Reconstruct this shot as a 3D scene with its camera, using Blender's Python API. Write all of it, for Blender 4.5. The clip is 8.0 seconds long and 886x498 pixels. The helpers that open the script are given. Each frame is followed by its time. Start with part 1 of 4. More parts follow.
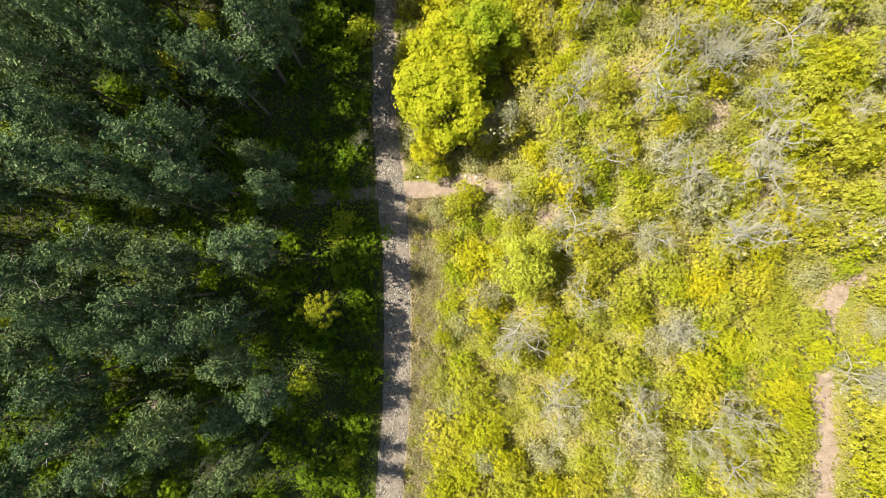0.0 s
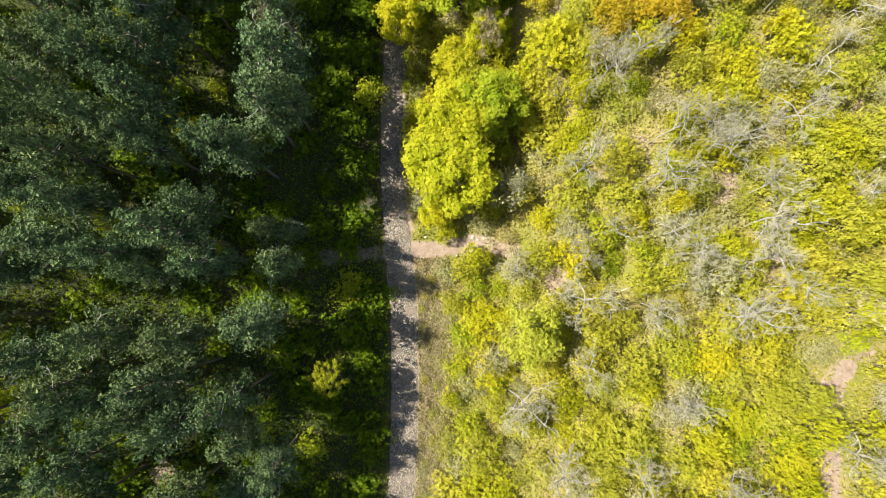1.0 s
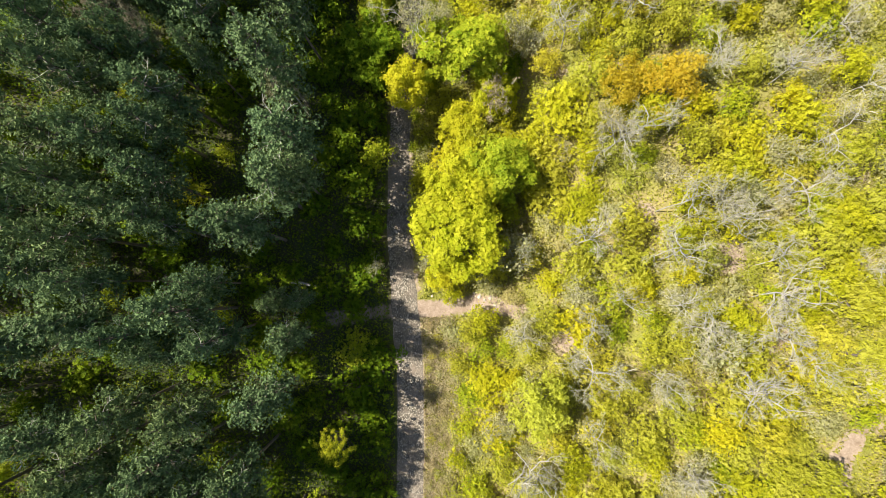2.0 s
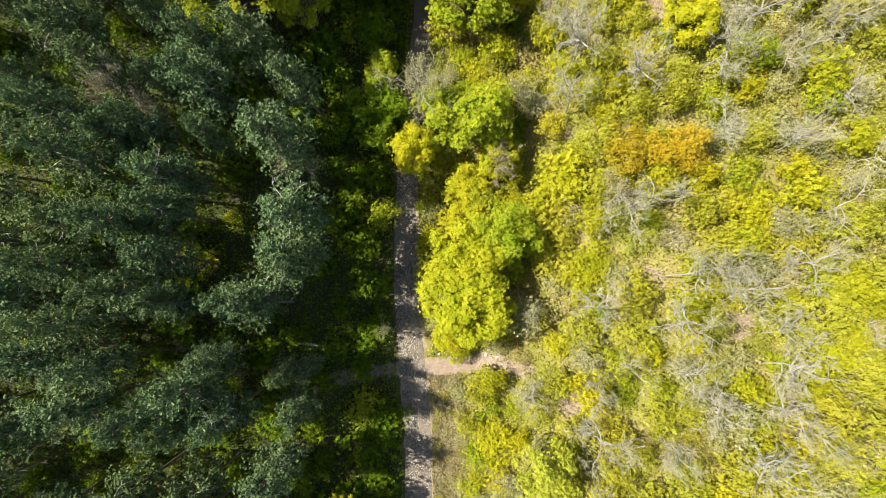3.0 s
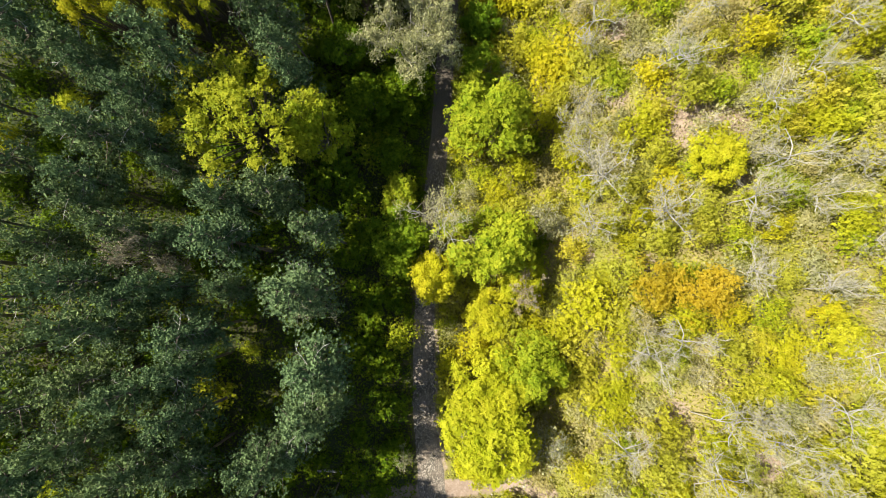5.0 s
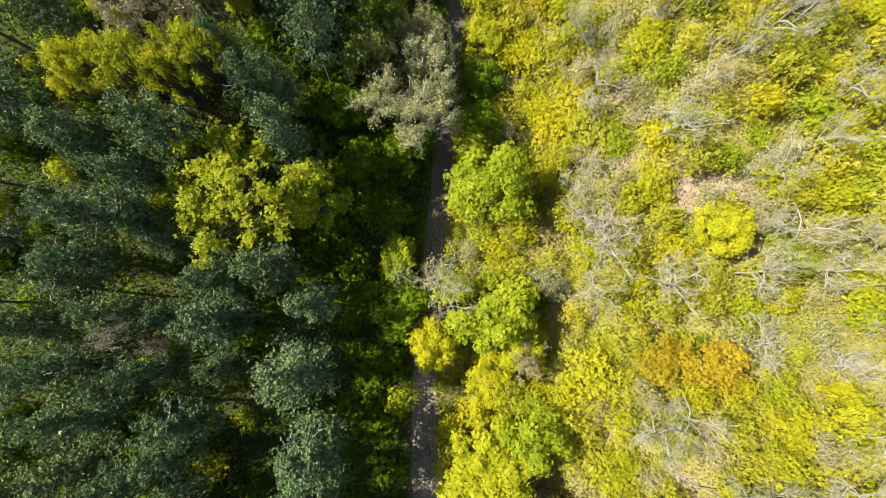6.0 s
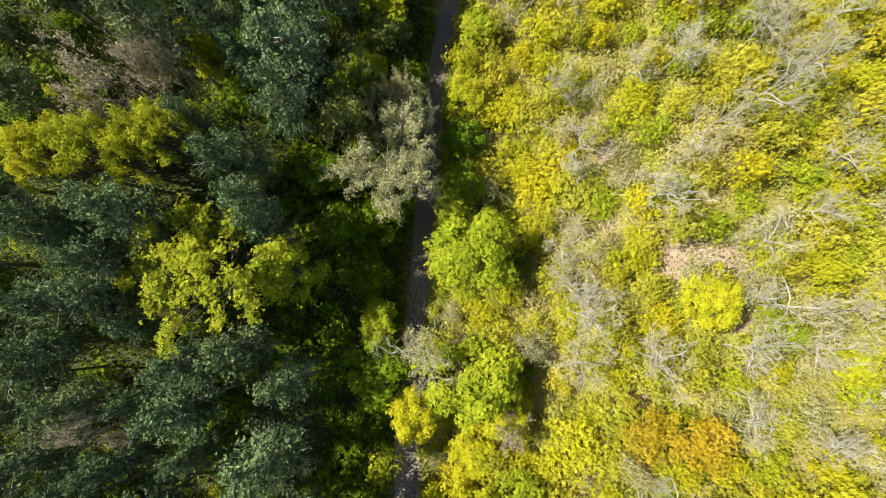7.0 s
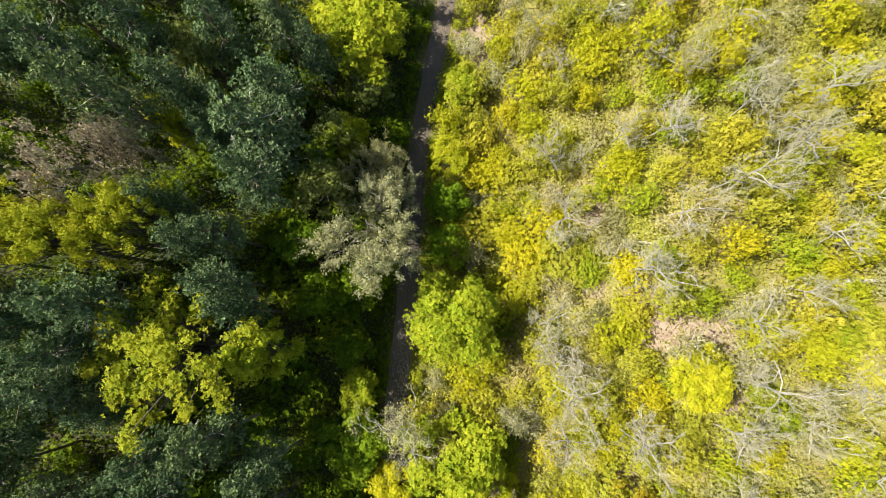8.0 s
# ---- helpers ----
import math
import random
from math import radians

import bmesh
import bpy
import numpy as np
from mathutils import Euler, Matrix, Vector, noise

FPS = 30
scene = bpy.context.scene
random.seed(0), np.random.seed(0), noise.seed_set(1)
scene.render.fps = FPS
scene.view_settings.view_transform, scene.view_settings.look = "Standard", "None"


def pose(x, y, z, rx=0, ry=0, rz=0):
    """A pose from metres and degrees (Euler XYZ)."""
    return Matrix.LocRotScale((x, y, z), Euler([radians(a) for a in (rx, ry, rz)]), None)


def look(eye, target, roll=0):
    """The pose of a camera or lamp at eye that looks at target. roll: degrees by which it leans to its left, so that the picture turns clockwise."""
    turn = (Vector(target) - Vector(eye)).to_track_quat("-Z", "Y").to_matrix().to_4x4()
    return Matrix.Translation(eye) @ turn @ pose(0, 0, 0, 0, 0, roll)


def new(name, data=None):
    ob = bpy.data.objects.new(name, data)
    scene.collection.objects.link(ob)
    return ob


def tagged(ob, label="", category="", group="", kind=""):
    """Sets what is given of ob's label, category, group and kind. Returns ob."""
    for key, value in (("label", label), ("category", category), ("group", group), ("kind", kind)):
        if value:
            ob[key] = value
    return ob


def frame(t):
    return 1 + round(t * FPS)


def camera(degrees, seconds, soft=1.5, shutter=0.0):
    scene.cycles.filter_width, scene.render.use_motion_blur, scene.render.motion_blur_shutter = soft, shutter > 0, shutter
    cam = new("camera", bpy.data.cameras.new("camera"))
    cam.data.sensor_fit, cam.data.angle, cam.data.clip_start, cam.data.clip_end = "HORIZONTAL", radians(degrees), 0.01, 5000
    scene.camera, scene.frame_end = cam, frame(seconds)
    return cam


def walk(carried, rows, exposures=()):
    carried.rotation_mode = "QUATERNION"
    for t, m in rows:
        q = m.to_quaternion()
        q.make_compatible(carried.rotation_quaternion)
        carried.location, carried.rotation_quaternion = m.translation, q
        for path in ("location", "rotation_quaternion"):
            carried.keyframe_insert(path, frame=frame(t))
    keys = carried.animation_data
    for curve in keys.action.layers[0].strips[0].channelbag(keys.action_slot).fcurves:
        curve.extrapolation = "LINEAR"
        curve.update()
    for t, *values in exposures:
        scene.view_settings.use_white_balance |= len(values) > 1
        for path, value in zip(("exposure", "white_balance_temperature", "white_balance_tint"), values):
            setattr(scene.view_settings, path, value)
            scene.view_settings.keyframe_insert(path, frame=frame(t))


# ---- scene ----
cam = camera(90.0, 8.0, soft=0.75)
PATH = [
    (0, (0.763, 0.213, 47.096), (0.767, 0.329, 45.1), 3.6),
    (0.5, (0.228, 3.234, 47.287), (0.234, 3.355, 45.291), 4.4),
    (1, (-0.217, 6.257, 47.567), (-0.213, 6.383, 45.571), 3.6),
    (1.5, (-0.693, 9.228, 47.708), (-0.69, 9.36, 45.712), 3.2),
    (1.7, (-0.86, 10.406, 47.793), (-0.856, 10.541, 45.798), 3.6),
    (2.8, (-1.678, 16.674, 48.5), (-1.678, 16.826, 46.506), 1.6),
    (3, (-1.828, 17.855, 48.609), (-1.83, 18.01, 46.615), 0.8),
    (3.5, (-2.297, 20.825, 48.816), (-2.3, 20.984, 46.823), 0.4),
    (4, (-3.051, 23.698, 48.892), (-3.057, 23.867, 46.899), -0.4),
    (4.5, (-3.714, 26.592, 48.865), (-3.717, 26.767, 46.873), 0.7),
    (4.7, (-3.899, 27.723, 48.865), (-3.902, 27.902, 46.873), 0.3),
    (5.8, (-4.38, 33.83, 48.466), (-4.377, 34.038, 46.477), 1.9),
    (6, (-4.287, 35.017, 48.378), (-4.285, 35.226, 46.389), 1.8),
    (6.5, (-3.719, 37.898, 48.113), (-3.715, 38.113, 46.125), 2.0),
    (7, (-2.728, 40.83, 47.871), (-2.723, 41.054, 45.884), 2.2),
    (7.5, (-1.769, 43.767, 47.647), (-1.76, 44.0, 45.66), 3.0),
    (8, (-1.323, 46.717, 47.303), (-1.315, 46.957, 45.317), 2.9),
]
walk(cam, [(t, look(eye, target, roll)) for t, eye, target, roll in PATH])

# ---- light ----
SUN_ELEVATION, SUN_FROM = 46.5, -82.0      # degrees; the sun stands a little north of west
sky_world = bpy.data.worlds.new("sky")
scene.world = sky_world
sky_world.use_nodes = True
wn = sky_world.node_tree
sky = wn.nodes.new("ShaderNodeTexSky")
sky.sky_type, sky.sun_disc = "NISHITA", False
sky.sun_elevation, sky.sun_rotation = radians(SUN_ELEVATION), radians(SUN_FROM)
wn.links.new(sky.outputs[0], wn.nodes["Background"].inputs[0])
wn.nodes["Background"].inputs[1].default_value = 0.07
sun = new("sun", bpy.data.lights.new("sun", "SUN"))
sun.data.energy, sun.data.angle, sun.data.color = 5.0, radians(0.53), (1.0, 0.95, 0.86)
se = radians(SUN_ELEVATION)
sa = radians(SUN_FROM)
sun.matrix_world = look((60 * math.cos(se) * math.sin(sa), 20 + 60 * math.cos(se) * math.cos(sa), 60 * math.sin(se)), (0, 20, 0))
scene.view_settings.exposure = 1.34


# ---- materials ----
def node(tree, kind, **values):
    n = tree.nodes.new(kind)
    for key, value in values.items():
        n.inputs[key].default_value = value
    return n


def ramp(tree, fac, stops):
    r = tree.nodes.new("ShaderNodeValToRGB")
    while len(r.color_ramp.elements) < len(stops):
        r.color_ramp.elements.new(0.5)
    for e, (at, c) in zip(r.color_ramp.elements, stops):
        e.position, e.color = at, (*c, 1)
    tree.links.new(fac, r.inputs[0])
    return r.outputs[0]


def mixed(tree, fac, a, b, blend="MIX"):
    m = tree.nodes.new("ShaderNodeMix")
    m.data_type, m.blend_type = "RGBA", blend
    for value, slot in ((fac, 0), (a, 6), (b, 7)):
        if hasattr(value, "links"):
            tree.links.new(value, m.inputs[slot])
        else:
            m.inputs[slot].default_value = value if slot == 0 else (*value, 1)
    return m.outputs[2]


def noise_at(tree, scale, detail=3.0, coords=None, rough=0.55):
    n = node(tree, "ShaderNodeTexNoise", Scale=scale, Detail=detail, Roughness=rough)
    if coords is not None:
        tree.links.new(coords, n.inputs["Vector"])
    return n.outputs["Fac"]


def material(name):
    m = bpy.data.materials.new(name)
    m.use_nodes = True
    t = m.node_tree
    return m, t, t.nodes["Principled BSDF"]


def leaf_material(name, dark, mid, light, through_leaf=0.35, rough=0.55, drift=0.5):
    """Foliage: each leaf its own tone, each plant its own shade, and slow drifts over the plant."""
    m, t, b = material(name)
    geo = t.nodes.new("ShaderNodeNewGeometry")
    info = t.nodes.new("ShaderNodeObjectInfo")
    tone = ramp(t, geo.outputs["Random Per Island"], [(0.0, dark), (0.55, mid), (1.0, light)])
    wide = noise_at(t, 0.55, 2.0, geo.outputs["Position"])
    patch = ramp(t, wide, [(0.3, dark), (0.7, light)])
    col = mixed(t, drift, tone, patch)
    shade = ramp(t, info.outputs["Random"], [(0.0, (0.87, 0.91, 0.92)), (0.5, (0.97, 0.97, 0.97)), (1.0, (1.13, 1.04, 0.92))])
    col = mixed(t, 1.0, col, shade, "MULTIPLY")
    t.links.new(col, b.inputs["Base Color"])
    b.inputs["Roughness"].default_value = rough
    b.inputs["Specular IOR Level"].default_value = 0.06
    tr = t.nodes.new("ShaderNodeBsdfTranslucent")
    t.links.new(col, tr.inputs[0])
    mix = node(t, "ShaderNodeMixShader", Fac=through_leaf)
    t.links.new(b.outputs[0], mix.inputs[1])
    t.links.new(tr.outputs[0], mix.inputs[2])
    t.links.new(mix.outputs[0], t.nodes["Material Output"].inputs[0])
    return m


def bark_material(name, a, b_, scale=6.0):
    m, t, b = material(name)
    geo = t.nodes.new("ShaderNodeNewGeometry")
    n = noise_at(t, scale, 6.0, geo.outputs["Position"], 0.7)
    n2 = noise_at(t, 0.8, 2.0, geo.outputs["Position"])
    col = mixed(t, 0.35, ramp(t, n, [(0.3, a), (0.7, b_)]), ramp(t, n2, [(0.35, a), (0.65, b_)]))
    t.links.new(col, b.inputs["Base Color"])
    b.inputs["Roughness"].default_value = 0.9
    bump = node(t, "ShaderNodeBump", Strength=0.6, Distance=0.03)
    t.links.new(n, bump.inputs["Height"])
    t.links.new(bump.outputs[0], b.inputs["Normal"])
    return m


M_NEEDLE = leaf_material("pine_needles", (0.045, 0.078, 0.029), (0.1, 0.15, 0.057), (0.19, 0.26, 0.104), 0.08, 0.7, 0.2)
M_YELLOW = leaf_material("yellow_green_leaves", (0.364, 0.385, 0.009), (0.472, 0.451, 0.019), (0.55, 0.513, 0.034), 0.5, drift=0.4)
M_FRESH = leaf_material("fresh_lime_yellow_leaves", (0.315, 0.36, 0.009), (0.472, 0.455, 0.018), (0.576, 0.531, 0.032), 0.44, drift=0.4)
M_SPRAY = leaf_material("yellow_spray_leaves", (0.167, 0.23, 0.01), (0.388, 0.394, 0.019), (0.532, 0.495, 0.032), 0.48, drift=0.45)
M_GOLD = leaf_material("olive_gold_leaves", (0.345, 0.355, 0.015), (0.45, 0.433, 0.036), (0.544, 0.511, 0.08), 0.5, drift=0.4)
M_LIME = leaf_material("lime_leaves", (0.167, 0.25, 0.0093), (0.326, 0.377, 0.0176), (0.497, 0.487, 0.03), 0.42, drift=0.4)
M_GREEN = leaf_material("green_leaves", (0.04, 0.088, 0.004), (0.105, 0.175, 0.006), (0.23, 0.3, 0.01), 0.42, drift=0.35)
M_MID = leaf_material("mid_green_leaves", (0.069, 0.15, 0.0075), (0.162, 0.272, 0.013), (0.309, 0.408, 0.021), 0.5, drift=0.35)
M_OLIVE = leaf_material("olive_leaves", (0.315, 0.32, 0.025), (0.412, 0.404, 0.054), (0.507, 0.492, 0.11), 0.5, drift=0.4)
M_HAZE = leaf_material("budding_haze", (0.29, 0.275, 0.08), (0.43, 0.405, 0.16), (0.56, 0.53, 0.27), 0.52, drift=0.4)
M_ORANGE = leaf_material("orange_leaves", (0.4, 0.3, 0.01), (0.56, 0.42, 0.022), (0.68, 0.54, 0.07), 0.58, drift=0.4)
M_BROWN = leaf_material("withered_leaves", (0.16, 0.13, 0.08), (0.31, 0.26, 0.165), (0.45, 0.4, 0.28), 0.25)
M_GREYLEAF = leaf_material("grey_green_leaves", (0.18, 0.19, 0.07), (0.34, 0.35, 0.16), (0.5, 0.5, 0.26), 0.4)
M_GRASS = leaf_material("grass_blades", (0.18, 0.19, 0.008), (0.33, 0.32, 0.025), (0.43, 0.4, 0.08), 0.4, drift=0.35)
M_LEMON = leaf_material("pale_lemon_leaves", (0.394, 0.415, 0.022), (0.497, 0.49, 0.044), (0.58, 0.561, 0.09), 0.45, drift=0.4)
M_DUSK = leaf_material("dull_olive_green_leaves", (0.1, 0.13, 0.02), (0.2, 0.235, 0.045), (0.34, 0.37, 0.1), 0.4, drift=0.4)
M_STRAW = leaf_material("straw_blades", (0.33, 0.275, 0.13), (0.44, 0.38, 0.2), (0.54, 0.48, 0.29), 0.45, drift=0.4)
M_PINEBARK = bark_material("pine_bark", (0.07, 0.05, 0.035), (0.19, 0.15, 0.11))
M_GREYBARK = bark_material("grey_bark", (0.24, 0.225, 0.18), (0.46, 0.435, 0.38))
M_DARKBARK = bark_material("dark_bark", (0.06, 0.05, 0.04), (0.16, 0.13, 0.1))
M_TWIG = bark_material("pale_twigs", (0.25, 0.23, 0.15), (0.4, 0.37, 0.26), 2.0)


def ground_material():
    m, t, b = material("forest_soil")
    geo = t.nodes.new("ShaderNodeNewGeometry")
    pos = geo.outputs["Position"]
    fine, mid, wide = noise_at(t, 9.0, 6.0, pos, 0.7), noise_at(t, 1.3, 5.0, pos, 0.65), noise_at(t, 0.22, 3.0, pos)
    meadow = mixed(t, mid, ramp(t, fine, [(0.32, (0.05, 0.055, 0.008)), (0.5, (0.15, 0.145, 0.02)), (0.66, (0.3, 0.26, 0.09))]), ramp(t, wide, [(0.4, (0.15, 0.16, 0.008)), (0.6, (0.27, 0.2, 0.09))]))
    # forest floor: green and litter tones, darkened to carry the pines' shade
    shaded_floor = mixed(t, mid, ramp(t, fine, [(0.35, (0.012, 0.02, 0.002)), (0.5, (0.035, 0.047, 0.006)), (0.66, (0.08, 0.07, 0.02))]), ramp(t, wide, [(0.4, (0.028, 0.045, 0.004)), (0.66, (0.065, 0.045, 0.02))]))
    earth = ramp(t, mixed(t, 0.5, fine, mid), [(0.35, (0.15, 0.1, 0.065)), (0.5, (0.245, 0.18, 0.125)), (0.65, (0.34, 0.265, 0.2))])
    wood = t.nodes.new("ShaderNodeAttribute")
    wood.attribute_name = "wooded"
    bare = t.nodes.new("ShaderNodeAttribute")
    bare.attribute_name = "bare"
    edge = t.nodes.new("ShaderNodeMath")
    edge.operation = "MULTIPLY_ADD"
    t.links.new(mid, edge.inputs[0])
    edge.inputs[1].default_value = 0.9
    t.links.new(bare.outputs["Fac"], edge.inputs[2])
    worn = ramp(t, edge.outputs[0], [(0.82, (0, 0, 0)), (0.98, (1, 1, 1))])
    col = mixed(t, wood.outputs["Fac"], meadow, shaded_floor)
    col = mixed(t, worn, col, earth)
    t.links.new(col, b.inputs["Base Color"])
    b.inputs["Roughness"].default_value = 0.95
    bump = node(t, "ShaderNodeBump", Strength=0.8, Distance=0.12)
    t.links.new(mixed(t, 0.5, fine, mid), bump.inputs["Height"])
    t.links.new(bump.outputs[0], b.inputs["Normal"])
    return m


def gravel_material():
    m, t, b = material("pale_gravel")
    geo = t.nodes.new("ShaderNodeNewGeometry")
    pos = geo.outputs["Position"]
    stone = node(t, "ShaderNodeTexVoronoi", Scale=12.0)
    t.links.new(pos, stone.inputs["Vector"])
    fine, mid = noise_at(t, 14.0, 5.0, pos, 0.75), noise_at(t, 0.7, 4.0, pos, 0.6)
    col = ramp(t, stone.outputs["Color"], [(0.15, (0.038, 0.033, 0.022)), (0.6, (0.1, 0.086, 0.06)), (0.86, (0.42, 0.37, 0.29))])
    dust = ramp(t, fine, [(0.3, (0.12, 0.092, 0.065)), (0.7, (0.28, 0.22, 0.16))])
    col = mixed(t, ramp(t, mid, [(0.4, (0.1, 0.1, 0.1)), (0.65, (0.8, 0.8, 0.8))]), col, dust)
    # little-used north: earth, fallen leaves and painted tree shade over the gravel
    apart = t.nodes.new("ShaderNodeSeparateXYZ")
    t.links.new(pos, apart.inputs[0])
    north = node(t, "ShaderNodeMapRange", **{"From Min": 30.0, "From Max": 46.0, "To Min": -0.25, "To Max": 0.3})
    t.links.new(apart.outputs["Y"], north.inputs["Value"])
    worn = t.nodes.new("ShaderNodeMath")
    worn.operation = "ADD"
    t.links.new(mixed(t, 0.5, fine, mid), worn.inputs[0])
    t.links.new(north.outputs[0], worn.inputs[1])
    # dark litter tones, which also stand in for the pines' shade
    litter = ramp(t, fine, [(0.35, (0.05, 0.04, 0.026)), (0.55, (0.12, 0.095, 0.066)), (0.72, (0.3, 0.24, 0.18))])
    col = mixed(t, ramp(t, worn.outputs[0], [(0.5, (0, 0, 0)), (0.72, (0.9, 0.9, 0.9))]), col, litter)
    t.links.new(col, b.inputs["Base Color"])
    b.inputs["Roughness"].default_value = 0.9
    bump = node(t, "ShaderNodeBump", Strength=0.9, Distance=0.05)
    t.links.new(stone.outputs["Distance"], bump.inputs["Height"])
    t.links.new(bump.outputs[0], b.inputs["Normal"])
    return m


M_GROUND, M_GRAVEL = ground_material(), gravel_material()


# ---- the lie of the land ----
def road_x(y):
    return float(np.interp(y, [-60, -22, -15, -6, 2, 9, 17, 26, 36, 45, 60, 66, 71, 75, 110], [-4.5, -4.1, -3.65, -3.7, -4.0, -4.8, -5.8, -6.0, -5.6, -4.75, -4.0, -3.2, -2.35, -1.6, 5.0]))


def road_half(y):
    return float(np.interp(y, [0, 8, 16, 40, 60], [1.55, 1.6, 1.3, 1.1, 1.0]))


def ground_z(x, y):
    z = 0.2 + 0.07 * max(-60, min(y, 140))
    if x > 2:
        z += float(np.interp(x, [2, 6, 20, 33, 50, 90, 400], [0, 1.0, 7, 8.7, 10.5, 12, 20]))
    if x < -8:
        z += float(np.interp(-x, [8, 12, 26, 45, 90, 400], [0, 1.0, 4.7, 8, 11, 20]))
    off = abs(x - road_x(y))
    rough = min(1.0, max(0.0, (off - 2.0) / 2.5))
    z += rough * 0.3 * noise.noise((x * 0.25, y * 0.25, 3.1)) + rough * 0.1 * noise.noise((x * 0.9, y * 0.9, 7.7))
    return z


def along(x, y, line):
    """The distance from (x, y) to a bent line of points."""
    best = 1e9
    for (ax, ay), (bx, by) in zip(line, line[1:]):
        dx, dy = bx - ax, by - ay
        u = max(0.0, min(1.0, ((x - ax) * dx + (y - ay) * dy) / (dx * dx + dy * dy)))
        best = min(best, math.hypot(x - ax - u * dx, y - ay - u * dy))
    return best


SIDE_PATH = [(-12.5, 7.8), (-9, 8.3), (-4, 8.9), (-0.7, 9.2), (3.2, 10.0), (6.8, 9.2)]
LANE = [(34.2, -30), (34.1, -18), (34.2, -14), (33.8, -11), (33.8, -7.3), (33.5, -4.4), (33.7, -2.4), (34.7, -0.4)]
CLEARINGS = [(11.3, 6.3, 1.3), (17.4, 45.0, 2.6), (20.8, 44.2, 2.3), (14.6, 32.2, 1.2), (12.5, 48.3, 1.0), (12.3, 55.5, 1.5), (17.0, 18.5, 1.5), (24.5, 15.0, 1.6), (10.0, 33.2, 0.8), (2.2, 70.5, 1.6), (1.6, 74.0, 2.0), (15.8, 47.5, 1.2), (22.5, 39.3, 1.2), (28.2, 8.0, 1.4), (34.2, 22.8, 1.3), (33.4, 24.6, 1.0), (34.8, 14.5, 1.0), (36.0, 1.2, 1.1), (-20.4, -8.9, 1.2), (-26.0, -13.2, 1.2), (-26.6, 11.4, 0.9)]
# gaps in the brush that lie in the shade of the trees by the track
SHADE = [(4.5, 44.8, 2.3), (5.5, 19.0, 2.4), (5.4, 34.4, 2.0)]


def bareness(x, y):
    b = max(0.0, 1.0 - along(x, y, SIDE_PATH) / 1.7) if -13 < x < 8 else 0.0
    if x < -6:
        b *= 0.7
    if x > 28:
        b = max(b, 1.35 * max(0.0, 1.0 - along(x, y, LANE) / 1.45))
    for cx, cy, r in CLEARINGS:
        b = max(b, 1.1 * max(0.0, 1.0 - math.hypot(x - cx, y - cy) / (1.6 * r)))
    off = x - road_x(y)
    b = max(b, 0.9 * max(0.0, 1.0 - abs(off) / (road_half(y) + (1.3 if off > 0 and y < 26 else 0.3))))
    if off > 0 and y < 10:
        b = max(b, 0.56 - 0.14 * max(0.0, off - road_half(y) - 1.2))
    return min(1.0, b)


def lines(lo, hi, step, far):
    """Grid lines: even between lo and hi, then ever wider out to far."""
    inner = list(np.arange(lo, hi + 1e-6, step))
    out, d, v = [], step, hi
    while v < far:
        d *= 1.5
        v += d
        out.append(v)
    before, d, v = [], step, lo
    while v > -far:
        d *= 1.5
        v -= d
        before.append(v)
    return before[::-1] + inner + out


def build_ground():
    xs, ys = lines(-56, 56, 0.85, 2500), lines(-40, 100, 0.85, 2500)
    verts, wooded, bare = [], [], []
    for y in ys:
        for x in xs:
            verts.append((x, y, ground_z(x, y)))
            # wooded: how much of the shade-darkened floor colour shows
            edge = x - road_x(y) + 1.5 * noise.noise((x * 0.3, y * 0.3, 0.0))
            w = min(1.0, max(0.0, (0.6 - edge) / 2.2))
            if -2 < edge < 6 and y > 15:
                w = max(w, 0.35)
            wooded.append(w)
            bare.append(bareness(x, y) if -56 < x < 56 and -40 < y < 100 else 0.0)
    n = len(xs)
    faces = [(j * n + i, j * n + i + 1, (j + 1) * n + i + 1, (j + 1) * n + i) for j in range(len(ys) - 1) for i in range(n - 1)]
    me = bpy.data.meshes.new("ground")
    me.from_pydata(verts, [], faces)
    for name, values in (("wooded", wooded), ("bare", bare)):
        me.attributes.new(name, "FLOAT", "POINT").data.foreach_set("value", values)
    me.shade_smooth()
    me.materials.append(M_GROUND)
    return tagged(new("ground", me), "uneven valley floor with dry grass, litter and bare earth", "ground", kind="structure")


def build_road():
    verts, faces = [], []
    rows = np.arange(-60, 110.1, 0.5)
    cols = 9
    for y in rows:
        c, h = road_x(y), road_half(y)
        for k in range(cols):
            u = 2 * k / (cols - 1) - 1
            x = c + u * h * (1 + (0.16 * noise.noise((u * 3, y * 0.6, 5.0)) if abs(u) == 1 else 0))
            rut = -0.04 * math.exp(-((abs(u) - 0.55) / 0.16) ** 2)
            rim = -0.09 if abs(u) == 1 else 0.0
            verts.append((x, y, 0.2 + 0.07 * y + 0.06 + rut + rim + 0.015 * noise.noise((x * 2, y * 2, 1.0))))
    for j in range(len(rows) - 1):
        for k in range(cols - 1):
            a = j * cols + k
            faces.append((a, a + 1, a + cols + 1, a + cols))
    me = bpy.data.meshes.new("road")
    me.from_pydata(verts, [], faces)
    me.shade_smooth()
    me.materials.append(M_GRAVEL)
    return tagged(new("road", me), "narrow pale gravel forest track with wheel ruts", "road", kind="structure")


build_ground()
build_road()


# ---- plants: meshes ----
def mesh_of(name, verts, faces, mat):
    me = bpy.data.meshes.new(name)
    me.from_pydata([tuple(v) for v in verts], [], faces)
    me.materials.append(mat)
    return me


def unit(v):
    return v / np.maximum(1e-9, np.linalg.norm(v, axis=-1, keepdims=True))


